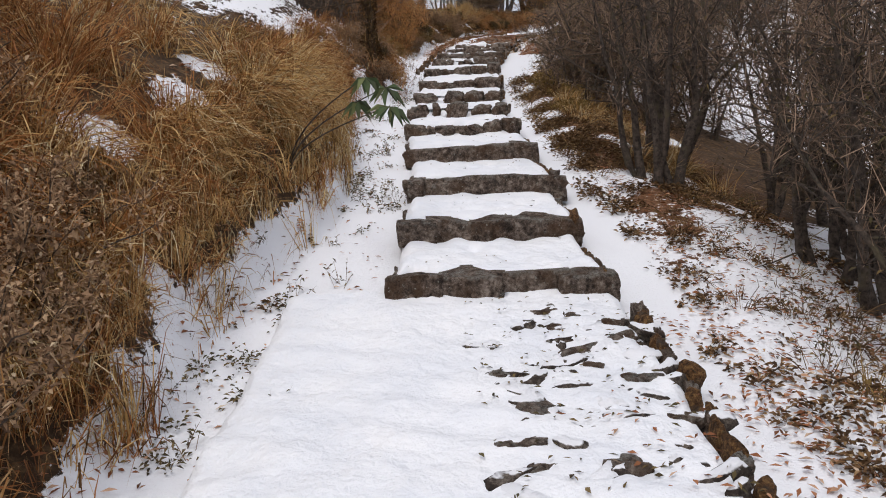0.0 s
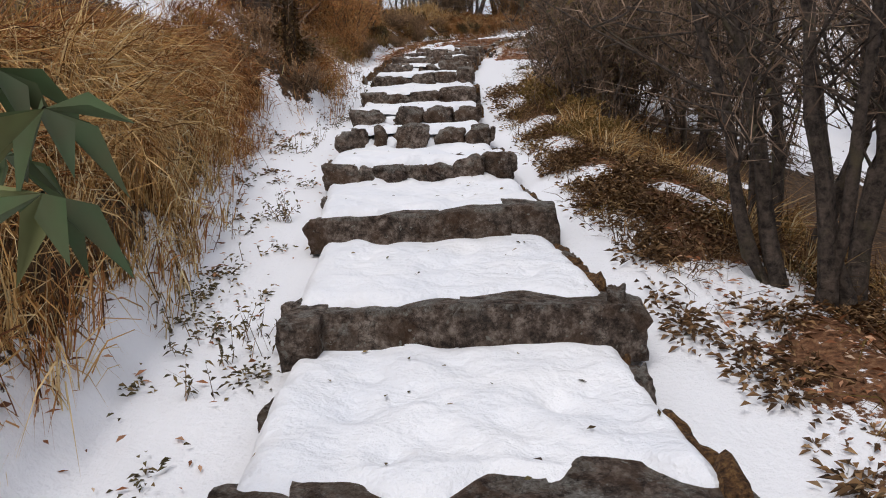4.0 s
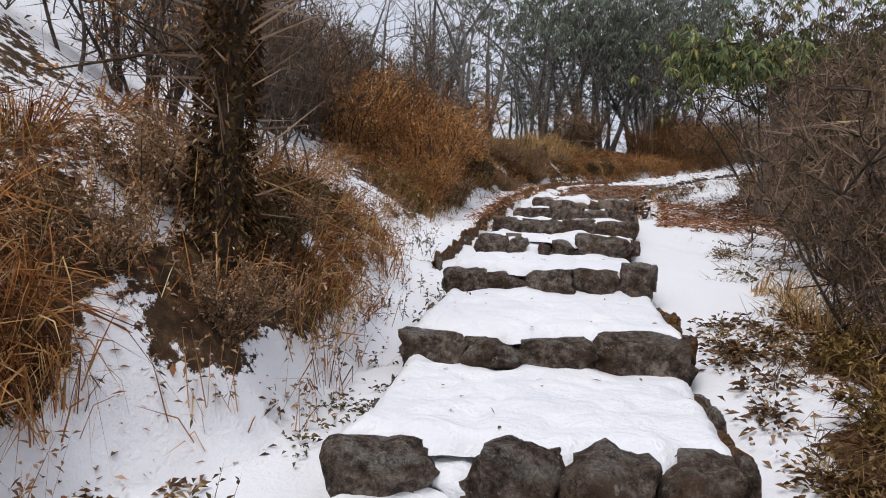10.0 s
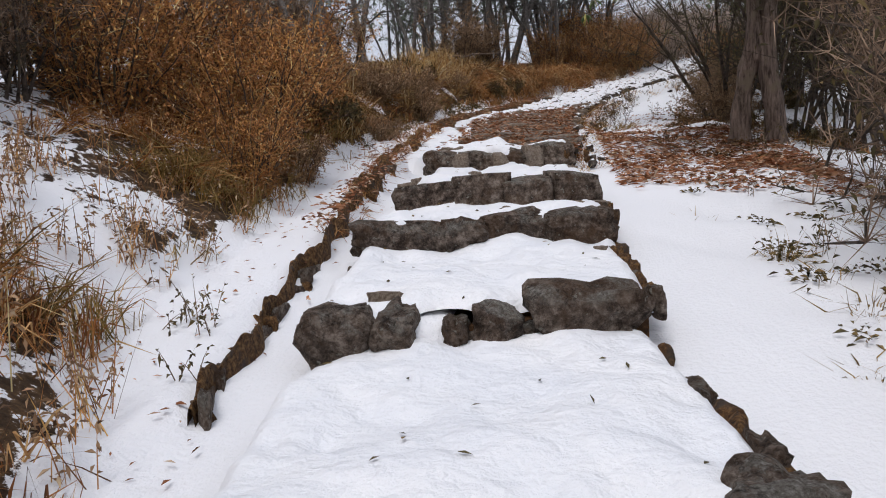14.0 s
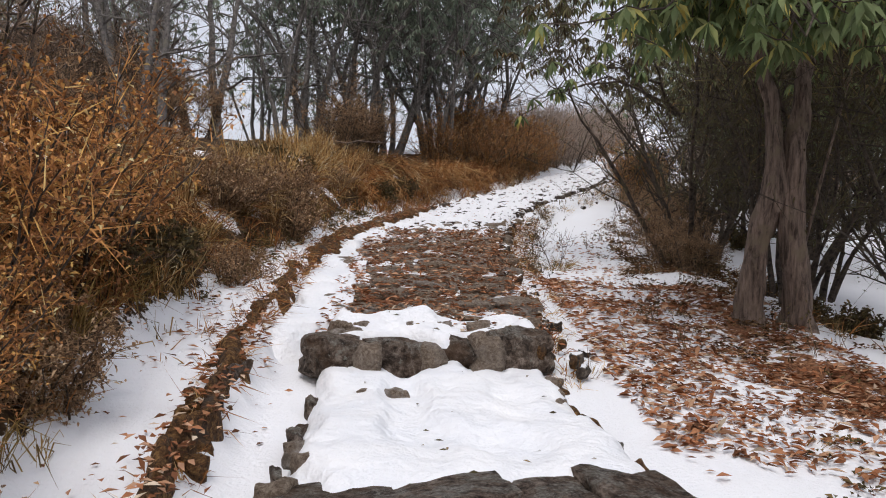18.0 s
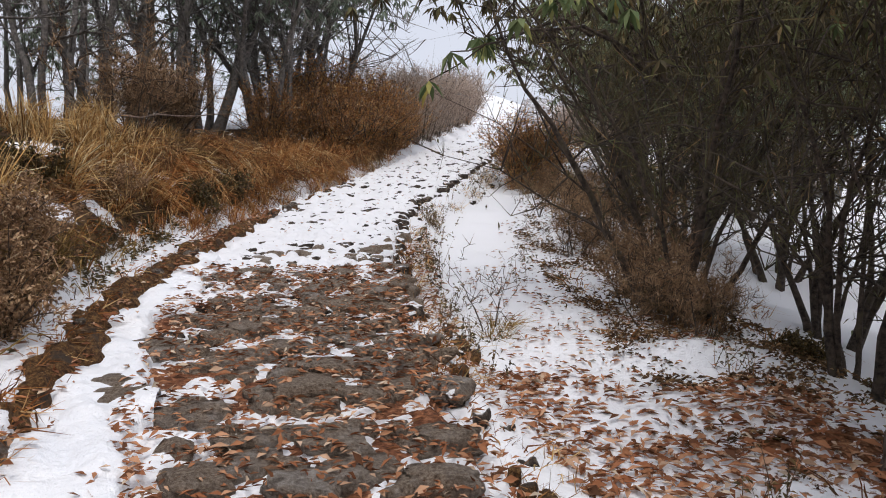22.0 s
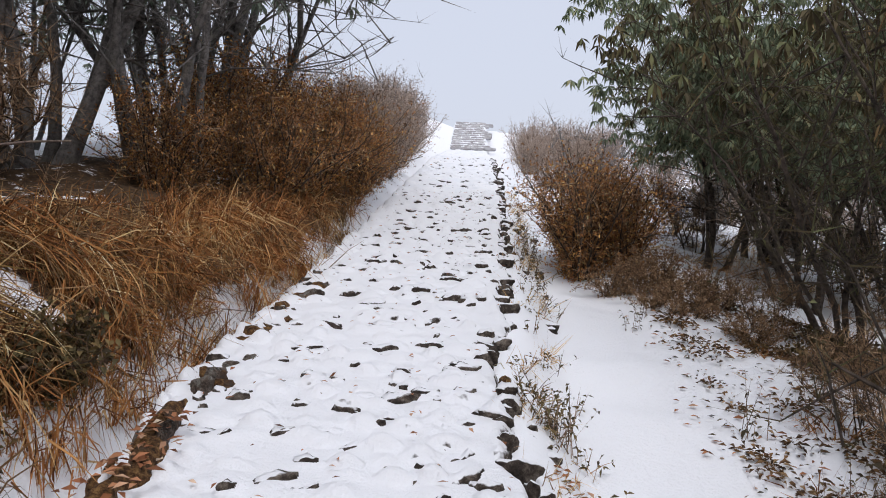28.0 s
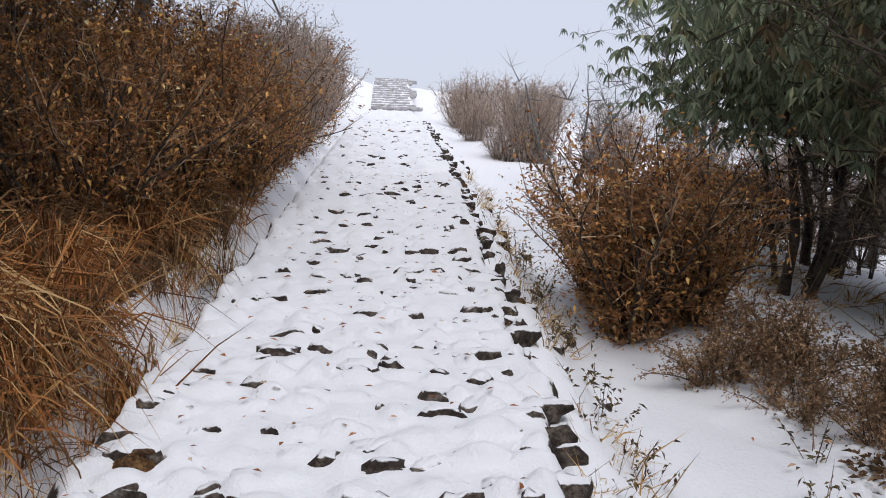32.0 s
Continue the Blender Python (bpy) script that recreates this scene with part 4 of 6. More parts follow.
half = np.interp(SS, [23, 27, 29, 31, 33, 36, 38.9], [.016, .026, .065, .11, .15, .12, .05])
lift = np.interp(SS, [23, 26, 28, 31, 34, 37, 38.9], [-.10, -.06, .06, .09, .08, .05, -.06])
X, Y, Z = place(SS, -np.interp(SS, kerb_s, kerb_u))
ragged = 1 + .55 * wave(X, Y, 1.3, 103) + .5 * wave(X, Y, 3.1, 104)
U = -np.interp(SS, kerb_s, kerb_u) + W * half * np.clip(ragged, .6, 1.7) + .03 * np.sin(SS * 3.3) + .025 * np.sin(SS * 9)
X, Y, Z = place(SS, U)
Z = Z + lift - .20 * np.abs(W) ** 3 + .03 * wave(X, Y, 2.6, 101) + .03 * wave(X, Y, .9, 102) + .03 * wave(X, Y, 6, 105) + .018 * wave(X, Y, 13, 106)
i = (np.arange(ns - 1)[:, None] * nu + np.arange(nu - 1)[None]).ravel()
part("moss_ridge", np.stack([X.ravel(), Y.ravel(), Z.ravel()], 1), np.stack([i, i + 1, i + nu + 1, i + nu], 1), M_MOSS, kerb_left, "rust-brown moss and earth", True)
s = 24.8
while s < 40:
    off = -np.interp(s, kerb_s, kerb_u)
    L = rs.uniform(.12, .30)
    hx = float(np.interp(s, PS, np.arctan2(-PT[:, 0], PT[:, 1])))
    if rs.random() < (.75 if s < 28 else .5):
        x, y, z = (float(q) for q in place(s, off + rs.uniform(-.03, .06) * (.5 if s < 28.5 else 1)))
        stone(kerb_left, x, y, z - (.245 if s < 28.5 else .16) + float(np.interp(s, [28, 31, 37, 39], [0, .07, .06, 0])), rs.uniform(.05, .10) * (.65 if s < 28.5 else 1), L * 1.1, .165 + rs.uniform(-.05, .03), hx + rs.uniform(-.3, .3), int(rs.integers(9)))
    for _ in range(1 if s < 28.5 else 2):
        x, y, z = (float(q) for q in place(s + rs.uniform(-.1, .1), off + rs.uniform(-.10, .07) * (.5 if s < 28.5 else 1)))
        stone(kerb_left, x, y, z - (.255 if s < 28.5 else .14), rs.uniform(.06, .13) * (.5 if s < 28.5 else 1), rs.uniform(.1, .2), rs.uniform(.08, .17), rs.uniform(0, 3), int(rs.integers(9)), "moss_clump", MOSS_KINDS)
    s += L * .95
kerb_right = thing("stone_kerb", "ragged snowy kerb of small dark stones beside the ditch", "kerb", kind="structure")
s = 29.8
while s < 54:
    L = rs.uniform(.10, .22)
    for off, dz, kinds, name in ((.74, -.075, PEBBLE_KINDS, "stone"), (.80, -.10, MOSS_KINDS, "moss_clump"), (.86, -.14, PEBBLE_KINDS, "stone"), (.94, -.19, PEBBLE_KINDS, "stone"), (1.0, -.24, MOSS_KINDS, "moss_clump"), (1.08, -.28, PEBBLE_KINDS, "stone")):
        if rs.random() < (.30 if s < 34.5 else .20) * (.5 if off == .74 and s > 36.5 else 1) * (.35 if name == "moss_clump" and s > 34.5 else 1) * (1.6 if name == "moss_clump" and s < 34 else 1):
            x, y, z = (float(q) for q in place(s + rs.uniform(-.1, .1), off + rs.uniform(-.05, .05)))
            stone(kerb_right, x, y, z + dz - (.02 if s < 34.5 else .035), rs.uniform(.05, .11), L * rs.uniform(.4, .8), .085 + rs.uniform(-.03, .03), rs.uniform(-1, 1), int(rs.integers(9)), name, kinds)
    s += L * (1.0 if s < 44 else 1.8)

# far flight of steps; its fade into mist is put into the pale stone colour
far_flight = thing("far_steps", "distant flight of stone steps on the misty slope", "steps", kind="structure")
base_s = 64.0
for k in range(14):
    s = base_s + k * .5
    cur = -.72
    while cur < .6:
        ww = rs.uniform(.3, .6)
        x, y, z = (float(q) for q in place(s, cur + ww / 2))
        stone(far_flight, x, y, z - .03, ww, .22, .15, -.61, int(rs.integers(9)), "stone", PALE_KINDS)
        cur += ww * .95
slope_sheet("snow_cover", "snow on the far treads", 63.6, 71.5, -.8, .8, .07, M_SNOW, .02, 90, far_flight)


# ---- leaf litter ----
def litter_sheet(name, label, n, s0, s1, u0, u1, size, rng, path_level=False, material=None, bank=False, patchy=0.0):
    soup = Soup()
    s, u = rng.uniform(s0, s1, n), rng.uniform(u0, u1, n)
    if bank:
        on = -u > np.interp(s, BANK_S, BANK_U) - rng.exponential(.05, n)
        s, u, n = s[on], u[on], int(on.sum())
    x, y, z = place(s, u)
    if patchy:
        on = wave(x, y, .55, 31) + .5 * wave(x, y, 1.4, 32) + rng.normal(size=n) * .18 + 2.2 * patchy * np.minimum(1, np.minimum(s - s0, s1 - s)) > patchy
        x, y, z, n = x[on], y[on], z[on], int(on.sum())
    if not path_level:
        z = ground_z(x, y)
    base = np.stack([x, y, z + rng.uniform(.008, .03, n)], 1)
    d = np.stack([rng.normal(size=n), rng.normal(size=n), rng.uniform(-.1, .25, n)], 1)
    L = size * rng.uniform(.6, 1.3, n)
    leaf_quads(soup, base, d, L, L * rng.uniform(.22, .45, n), rng, .1)
    ob = soup.make(name, material or M_DRYLEAF, None, label, kind="stuff")
    return tagged(ob, category="leaves")


rl = np.random.default_rng(23)
litter_sheet("leaf_litter", "drift of red-brown fallen leaves on thin snow", 7000, 28.3, 33.2, 1.06, 3.0, .08, rl, patchy=.28)
litter_sheet("leaf_litter", "dead leaves scattered over the cobbles", 5400, 30.0, 34.9, -.74, .75, .058, rl, True)
litter_sheet("leaf_litter", "brown leaves lying along the mossy kerb", 520, 29.5, 35.5, -1.6, -1.0, .06, rl)
litter_sheet("leaf_litter", "brown leaves on the bank under dead grass", 5000, 10.5, 24.0, -2.6, -1.4, .06, rl, bank=True)
litter_sheet("leaf_litter", "fallen leaves scattered on snow under trees", 600, 32.5, 43.0, 1.7, 3.2, .055, rl)
litter_sheet("leaf_litter", "drift of pale brown leaves beside the trail", 900, 32.0, 36.5, 1.3, 2.7, .06, rl, patchy=.3)
litter_sheet("leaf_litter", "dark scraps of leaf and bark under the trees", 1300, 32.0, 42.0, 1.85, 3.4, .04, rl, False, M_DARKLEAF)
ks = rl.uniform(26.8, 37.5, 1500)
kx, ky, kz = place(ks, -np.interp(ks, kerb_s, kerb_u) + rl.normal(size=1500) * .07)
on_kerb = Soup()
leaf_quads(on_kerb, np.stack([kx, ky, kz + rl.uniform(.03, .09, 1500)], 1), np.stack([rl.normal(size=1500), rl.normal(size=1500), rl.uniform(-.2, .3, 1500)], 1), rl.uniform(.03, .08, 1500), .025, rl, .1)
on_kerb.make("leaf_cover", M_DRYLEAF, kerb_left, "dead leaves caught on the kerb", kind="stuff")
litter_sheet("leaf_litter", "brown leaves on the snowy slope under bare trees", 7000, 8.5, 23.0, 1.25, 3.0, .05, rl)
litter_sheet("leaf_litter", "dark scraps of leaf between the lower cobbles", 420, 8.0, 12.8, -.25, .9, .04, rl, True, M_DARKLEAF)
litter_sheet("leaf_litter", "few dead leaves fallen on the snow beside the path", 1100, 8.5, 42.0, -1.7, -.85, .045, rl)
litter_sheet("leaf_litter", "dark scraps of leaf on the snowy slope", 400, 33.5, 46.0, -.8, .75, .04, rl, True)
rk = np.random.default_rng(977)
litter_sheet("leaf_litter", "red-brown leaves caught along the lower edging stones", 650, 8.2, 13.0, 1.0, 1.45, .055, rk, patchy=.3)
litter_sheet("leaf_litter", "red-brown leaves lying against the edging of the cobbles", 620, 31.6, 37.5, .86, 1.12, .06, rk, patchy=.3)
litter_sheet("leaf_litter", "brown leaves fallen between the lower cobbles", 90, 8.2, 11.5, .1, .85, .045, rk, True)


# ---- grasses ----
def under_snow(x, y):
    return any((x - a) ** 2 + (y - b) ** 2 < (.9 * r + .06) ** 2 for a, b, r in PATCHES)


def grass_patch(name, label, spots, blades, height, spread, width, material, rng, lean=(0.25, 0), hang=.35, drop=(-.35, .45), edge=.06):
    """Tussocks of arching blades, each rooted on the ground; some hang over."""
    soup = Soup()
    for x, y, k in spots:
        if edge is not None and under_snow(x, y):
            continue
        n = int(blades * k * .76)
        a, r = rng.uniform(0, 6.283, n), np.sqrt(rng.uniform(0, 1, n))
        tilt = rng.normal(size=2) * .30
        b = np.stack([x + .45 * spread * r * np.cos(a), y + .45 * spread * r * np.sin(a), np.zeros(n)], 1)
        b[:, 2] = ground_z(x, y)[0] - .05
        h = height * k * rng.uniform(.4, 1.2, n)
        out = spread * rng.uniform(.2, 1.3, n)
        limp = rng.random(n) < hang
        way = np.stack([np.cos(a) * out + (lean[0] + tilt[0]) * h, np.sin(a) * out + (lean[1] + tilt[1]) * h, np.zeros(n)], 1)
        crest = b + way * .35 + rng.normal(size=(n, 3)) * .04
        crest[:, 2] += h * np.where(limp, rng.uniform(.7, 1.25, n), rng.uniform(.5, .9, n))
        t = b + way * np.where(limp, 1.25, 1.0)[:, None] + rng.normal(size=(n, 3)) * .06
        t[:, 2] += h * np.where(limp, rng.uniform(*drop, n), rng.uniform(.6, 1.0, n))
        w = width * rng.uniform(.55, 1.45, n)
        if edge is not None:
            keep = off_path(t, rng.exponential(edge, n)) & off_path(b, .04 if edge < .2 else .16)
            b, crest, t, w = b[keep], crest[keep], t[keep], w[keep]
        if len(b):
            bent_blades(soup, b, crest, t, w, rng, height > .31)
    ob = soup.make(name, material, None, label, kind="stuff")
    return tagged(ob, category="grass")


def scatter(n, s0, s1, d0, d1, rng, k0=.7, k1=1.3):
    """Spots on the left bank in loose clusters, d metres beyond its foot."""
    c = max(3, n // 5)
    cs, cd = rng.uniform(s0, s1, c), rng.uniform(d0, d1, c)
    i = rng.integers(0, c, n)
    s = np.where(rng.random(n) < .6, cs[i] + rng.normal(size=n) * .22, rng.uniform(s0, s1, n))
    d = np.clip(np.where(rng.random(n) < .6, cd[i] + rng.normal(size=n) * .15, rng.uniform(d0, d1, n)), d0, d1)
    x, y, _ = place(s, -np.interp(s, BANK_S, BANK_U) - d)
    return list(zip(x, y, rng.uniform(k0, k1, n)))


def scatter_right(n, s0, s1, u0, u1, rng, k0=.7, k1=1.3):
    x, y, _ = place(rng.uniform(s0, s1, n), rng.uniform(u0, u1, n))
    return list(zip(x, y, rng.uniform(k0, k1, n)))


rg = np.random.default_rng(31)
G = grass_patch
G("dead_grass", "rust-brown upright dead grass filling the bank", scatter(170, 7.0, 15, .2, 3.4, rg), 120, .50, .24, .006, M_RUSTGRASS, rg, (.08, -.05), .3)
G("dead_grass", "tall straw-coloured dead grass hanging over the bank", scatter(230, 11.0, 19.4, .0, .8, rg, .8, 1.35), 130, .44, .24, .006, M_STRAW, rg, (.14, -.08), .85, (-.3, .5))
G("dead_grass", "long rust-brown grass hanging down the bank", scatter(80, 18.6, 20.7, .0, 1.1, rg, .8, 1.3), 130, .42, .24, .006, M_RUSTGRASS, rg, (.14, -.08), .85, (-.5, .4))
G("dead_grass", "brown grass thick on the face of the bank", scatter(150, 11.0, 20.5, .0, 1.2, rg, .8, 1.3), 120, .36, .28, .006, M_RUSTGRASS, rg, (.14, -.08), .7)
G("dead_grass", "tangled brown grass at the foot of the bank", scatter(60, 7.0, 12.8, -.1, .5, rg), 140, .30, .26, .006, M_RUSTGRASS, rg, (.15, -.1), .7)
G("dead_grass", "straw grass on the upper bank between snow patches", scatter(120, 8, 19, .9, 4.2, rg), 100, .38, .30, .007, M_STRAW, rg, (.15, -.1), .6)
G("dead_grass", "rust-brown grass matted on the bank by the tree", scatter(66, 18.5, 22.6, .0, 1.6, rg) + scatter(80, 22.0, 25.8, .02, 1.0, rg, .6, 1.1), 110, .30, .28, .006, M_RUSTGRASS, rg, (.15, -.08), .6)
G("dead_grass", "olive grass among the rust grass by the tree", scatter(44, 15, 25.5, .0, 1.5, rg), 100, .28, .26, .005, M_OLIVE, rg, (.15, -.08), .6)
G("dead_grass", "rust and straw grass on the bank above the kerb", scatter(90, 24.5, 33, .0, 1.6, rg), 110, .24, .24, .006, M_RUSTGRASS, rg, (.15, -.1), .6)
G("dead_grass", "olive and straw grass below the orange shrub", scatter(40, 25.0, 30, -.05, .8, rg), 120, .28, .26, .006, M_OLIVE, rg, (.15, -.1), .6)
G("dead_grass", "pale straw tussocks standing up on the bank", scatter(16, 31, 37, .5, 1.6, rg, .9, 1.5), 190, .42, .15, .006, M_STRAW, rg, (.05, -.05), .35)
G("dead_grass", "straw-coloured tussocks on the snowy bank", scatter(90, 29, 38, .15, 1.8, rg, .7, 1.4), 150, .34, .20, .006, M_STRAW, rg, (.08, -.05), .5)
G("dead_grass", "dark rusty grass matted on the bank beside the kerb", scatter(120, 30.5, 38.5, .02, 1.0, rg, .5, 1.2), 90, .22, .22, .006, M_DARKGRASS, rg, (.1, -.1), .7)
G("dead_grass", "dark brown undergrowth on the bank beside the kerb", scatter(110, 30.5, 38.5, .02, 1.4, rg, .5, 1.2), 80, .17, .22, .006, M_DARKGRASS, rg, (.1, -.1), .7)
G("dead_grass", "brown grass hanging over the kerb", scatter(120, 36.0, 43.5, -.06, .9, rg) + scatter(90, 37.0, 40.6, -.12, .6, rg), 120, .34, .2, .006, M_RUSTGRASS, rg, (.12, -.10), .9, (-.7, .2), edge=.24)
G("dead_grass", "dark brown grass in the shade of the hedge", scatter(120, 36.6, 43.0, -.02, .9, rg), 110, .32, .2, .006, M_DARKGRASS, rg, (.12, -.10), .9, (-.7, .2), edge=.2)
G("dead_grass", "straw grass curling down along the kerb", scatter(36, 36.6, 42.5, -.02, .7, rg), 120, .32, .17, .006, M_STRAW, rg, (.10, -.10), .92, (-.7, .2), edge=.16)
G("dead_grass", "olive and brown matted grass along the bank", scatter(140, 28.5, 38, -.08, 1.4, rg, .5, 1.3), 80, .19, .26, .007, M_OLIVE, rg, (.15, -.1), .7)
G("dead_grass", "rusty matted grass along the bank", scatter(120, 28.5, 39, -.12, 1.2, rg, .5, 1.3), 80, .20, .26, .007, M_RUSTGRASS, rg, (.15, -.1), .7)
G("dead_grass", "brown tufts in the snow between kerb and bank", scatter(70, 29.5, 37.5, -.42, .0, rg, .4, .9), 55, .13, .16, .006, M_RUSTGRASS, rg, (.1, 0), .6, edge=None)
G("dead_grass", "brown grass on the mound beside the steps", scatter_right(230, 15.5, 23.0, 1.05, 2.8, rg), 80, .15, .2, .006, M_DARKGRASS, rg, (.0, -.1), .6)
G("dead_grass", "dark brown grass along the stone edging", scatter_right(110, 17.0, 22.6, 1.02, 1.6, rg, .6, 1.1), 80, .15, .18, .006, M_DARKGRASS, rg, (.0, -.1), .6)
G("dead_grass", "brown grass clumps on the slope below the bare trees", scatter_right(60, 12.0, 18.5, 1.45, 2.6, rg, .6, 1.2), 70, .13, .2, .006, M_DARKGRASS, rg, (.0, -.1), .6)
G("dead_grass", "olive grass clumps on the slope below the bare trees", scatter_right(26, 11.0, 18.5, 1.5, 2.8, rg, .6, 1.2), 70, .15, .2, .006, M_OLIVE, rg, (.0, -.1), .6)
G("dead_grass", "straw and olive grass under the bare shrubs", scatter_right(90, 16.0, 24.5, 1.5, 2.8, rg), 100, .30, .2, .006, M_STRAW, rg, (.0, -.05), .4)
G("dead_grass", "green-brown tufts at the edge of the steps", scatter_right(50, 19, 24, 1.1, 2.4, rg), 90, .15, .15, .005, M_OLIVE, rg)
G("dead_grass", "tufts of dark grass standing out of flat snow", scatter_right(12, 24, 29, 1.4, 2.6, rg, .4, .8) + [(2.1, 18.3, 1.0), (3.05, 25.5, 1.2), (3.2, 25.7, 1.0)], 110, .16, .15, .005, M_OLIVE, rg, edge=None)
G("dead_grass", "thin dead grass on the edge of the ditch", scatter_right(150, 29.5, 47, .76, 1.05, rg, .4, 1.0), 36, .12, .09, .005, M_STRAW, rg, edge=None)
G("dead_grass", "rusty grass edging the leafy slope", scatter_right(120, 29.6, 36.6, .73, .83, rg, .4, .9), 70, .10, .09, .006, M_RUSTGRASS, rg, (0, 0), .6, edge=None)
G("dead_grass", "brown grass patches in the snow under the trees", scatter_right(60, 24, 44, 2.1, 4.0, rg, .5, 1.1), 60, .16, .2, .006, M_RUSTGRASS, rg, (0, 0), .5)
tuft = tuple(float(q) for q in place(31.55, .03)[:2])
G("dead_grass", "small straw tuft growing between the cobbles", [tuft + (1.0,), (tuft[0] + .08, tuft[1] + .03, .8)], 130, .09, .13, .006, M_STRAW, rg, (0, 0), .9, edge=None)
G("dead_grass", "brown grass in the hollow below the path", scatter_right(40, 43, 50, 1.9, 4.5, rg, .6, 1.2), 80, .18, .3, .007, M_STRAW, rg)


kerb_spots = []
for s in np.arange(27.2, 38.4, .10):
    x, y, _ = place(s + rg.uniform(-.1, .1), -np.interp(s, kerb_s, kerb_u) + rg.uniform(-.08, .06))
    kerb_spots.append((float(x), float(y), rg.uniform(.4, 1.0)))
grass_patch("dead_grass", "short rusty grass growing on the mossy kerb", kerb_spots, 60, .09, .09, .006, M_RUSTGRASS, rg, (.05, 0), .6, edge=None)


def dry_herbs(label, spots, rng, material, leafmat):
    """Thin upright stalks with side shoots and small withered leaves."""
    stalks, leaves = Soup(), Soup()
    for x, y, k in spots:
        n = int(6 * k) + 2
        z = ground_z(x, y)[0] - .02
        b = np.stack([x + rng.normal(size=n) * .04, y + rng.normal(size=n) * .04, np.full(n, z)], 1)
        t = b + np.stack([rng.normal(size=n) * .07, rng.normal(size=n) * .07, rng.uniform(.10, .34, n) * k], 1)
        ribbons(stalks, b, t, .005, .01, rng)
        q = n * 5
        j, f = rng.integers(0, n, q), rng.uniform(.25, 1, (q, 1))
        p = b[j] + (t[j] - b[j]) * f
        d = rng.normal(size=(q, 3)) + np.array([0, 0, .4])
        leaf_quads(leaves, p, d, rng.uniform(.015, .05, q), .014, rng)
    ob = stalks.make("dry_herbs", material, None, label, kind="stuff")
    tagged(ob, category="plants")
    leaves.make("withered_leaves", leafmat, ob, kind="stuff")
    return ob




def leaf_clumps(label, spots, rng, material, leaf=.045):
    """Low cushions of small dark leaves sitting in the snow."""
    soup = Soup()
    for x, y, k in spots:
        if under_snow(x, y):
            continue
        q = int(40 * k * k) + 6
        a, r = rng.uniform(0, 6.283, q), .075 * k * np.abs(rng.normal(size=q))
        b = np.stack([x + r * np.cos(a) * .8, y + r * np.sin(a) * 1.3, np.zeros(q)], 1)
        b[:, 2] = ground_z(b[:, 0], b[:, 1]) + rng.uniform(.0, .05, q) * k
        leaf_quads(soup, b, np.stack([np.cos(a), np.sin(a), rng.uniform(-.1, .9, q)], 1), leaf * rng.uniform(.5, 1.4, q), leaf * .42, rng, .3)
    ob = soup.make("ground_plants", material, None, label, kind="stuff")
    return tagged(ob, category="plants")


leaf_clumps("clumps of small dark-leaved plants in the snowy strip", scatter(46, 8.5, 22.5, -.55, .0, rg, .4, 1.4), rg, M_DARKLEAF, .036)
leaf_clumps("fallen brown leaves caught in the snowy strip", scatter(26, 8.5, 22.5, -.25, .05, rg, .3, .7), rg, M_DARKGRASS, .05)
leaf_clumps("dark brown leafy undergrowth on the mound", scatter_right(300, 15.2, 23.2, 1.02, 2.6, rg, .7, 1.5), rg, M_DARKGRASS, .05)
leaf_clumps("dark leafy plants at the foot of the mound", scatter_right(70, 16.3, 19.2, 1.0, 1.6, rg, .7, 1.3), rg, M_DARKGRASS, .05)
leaf_clumps("dark brown leaves on the snow under bare trees", scatter_right(190, 10.0, 16.0, 1.15, 3.2, rg, .4, 1.3), rg, M_DARKGRASS, .05)
leaf_clumps("olive leafy cushions at the edge of the mound", scatter_right(70, 17.0, 23.2, 1.0, 1.7, rg, .6, 1.2), rg, M_OLIVE, .035)
leaf_clumps("dark leafy undergrowth on the bank above the kerb", scatter(120, 30.5, 37.5, -.02, 1.0, rg, .7, 1.6), rg, M_DARKLEAF, .045)
leaf_clumps("brown leafy clumps in the snow under the thicket", scatter_right(190, 30.5, 41.0, 2.0, 3.6, rg, .5, 1.4), rg, M_DARKGRASS, .045)
leaf_clumps("dark tufts of plants dotted over flat snow", [(2.1, 18.3, 1.5), (2.45, 17.95, 1.1), (2.3, 19.0, .8)] + scatter_right(16, 23.5, 29, 1.5, 2.4, rg, .4, .9), rg, M_DARKLEAF)
dry_herbs("few thin withered herbs in the snow beside the path", scatter(45, 8.5, 26, -.55, .1, rg, .4, .9), rg, M_TWIG, M_DARKLEAF)
dry_herbs("rusty seed stalks along the foot of the bank", scatter(200, 20, 28, -.02, 1.0, rg, .7, 1.4), rg, M_RUST, M_BROWNTWIG)
dry_herbs("dark stalks along the edge of the ditch", scatter_right(60, 33.0, 44, .85, 1.15, rg, .4, 1.0), rg, M_TWIG, M_DARKLEAF)
dry_herbs("withered herbs in the snow under the trees", scatter_right(110, 9, 43, 1.7, 3.2, rg, .4, 1.2), rg, M_TWIG, M_DARKLEAF)

# ---- shrubs and trees ----
def branch_line(rng, start, direction, length, n, wander, lift=0.0):
    p, d = np.array(start, float), np.array(direction, float)
    d /= np.linalg.norm(d)
    pts = [p.copy()]
    for _ in range(n):
        d = d + rng.normal(size=3) * wander
        d[2] += lift
        d /= np.linalg.norm(d)
        p = p + d * length / n
        pts.append(p.copy())
    return np.array(pts)


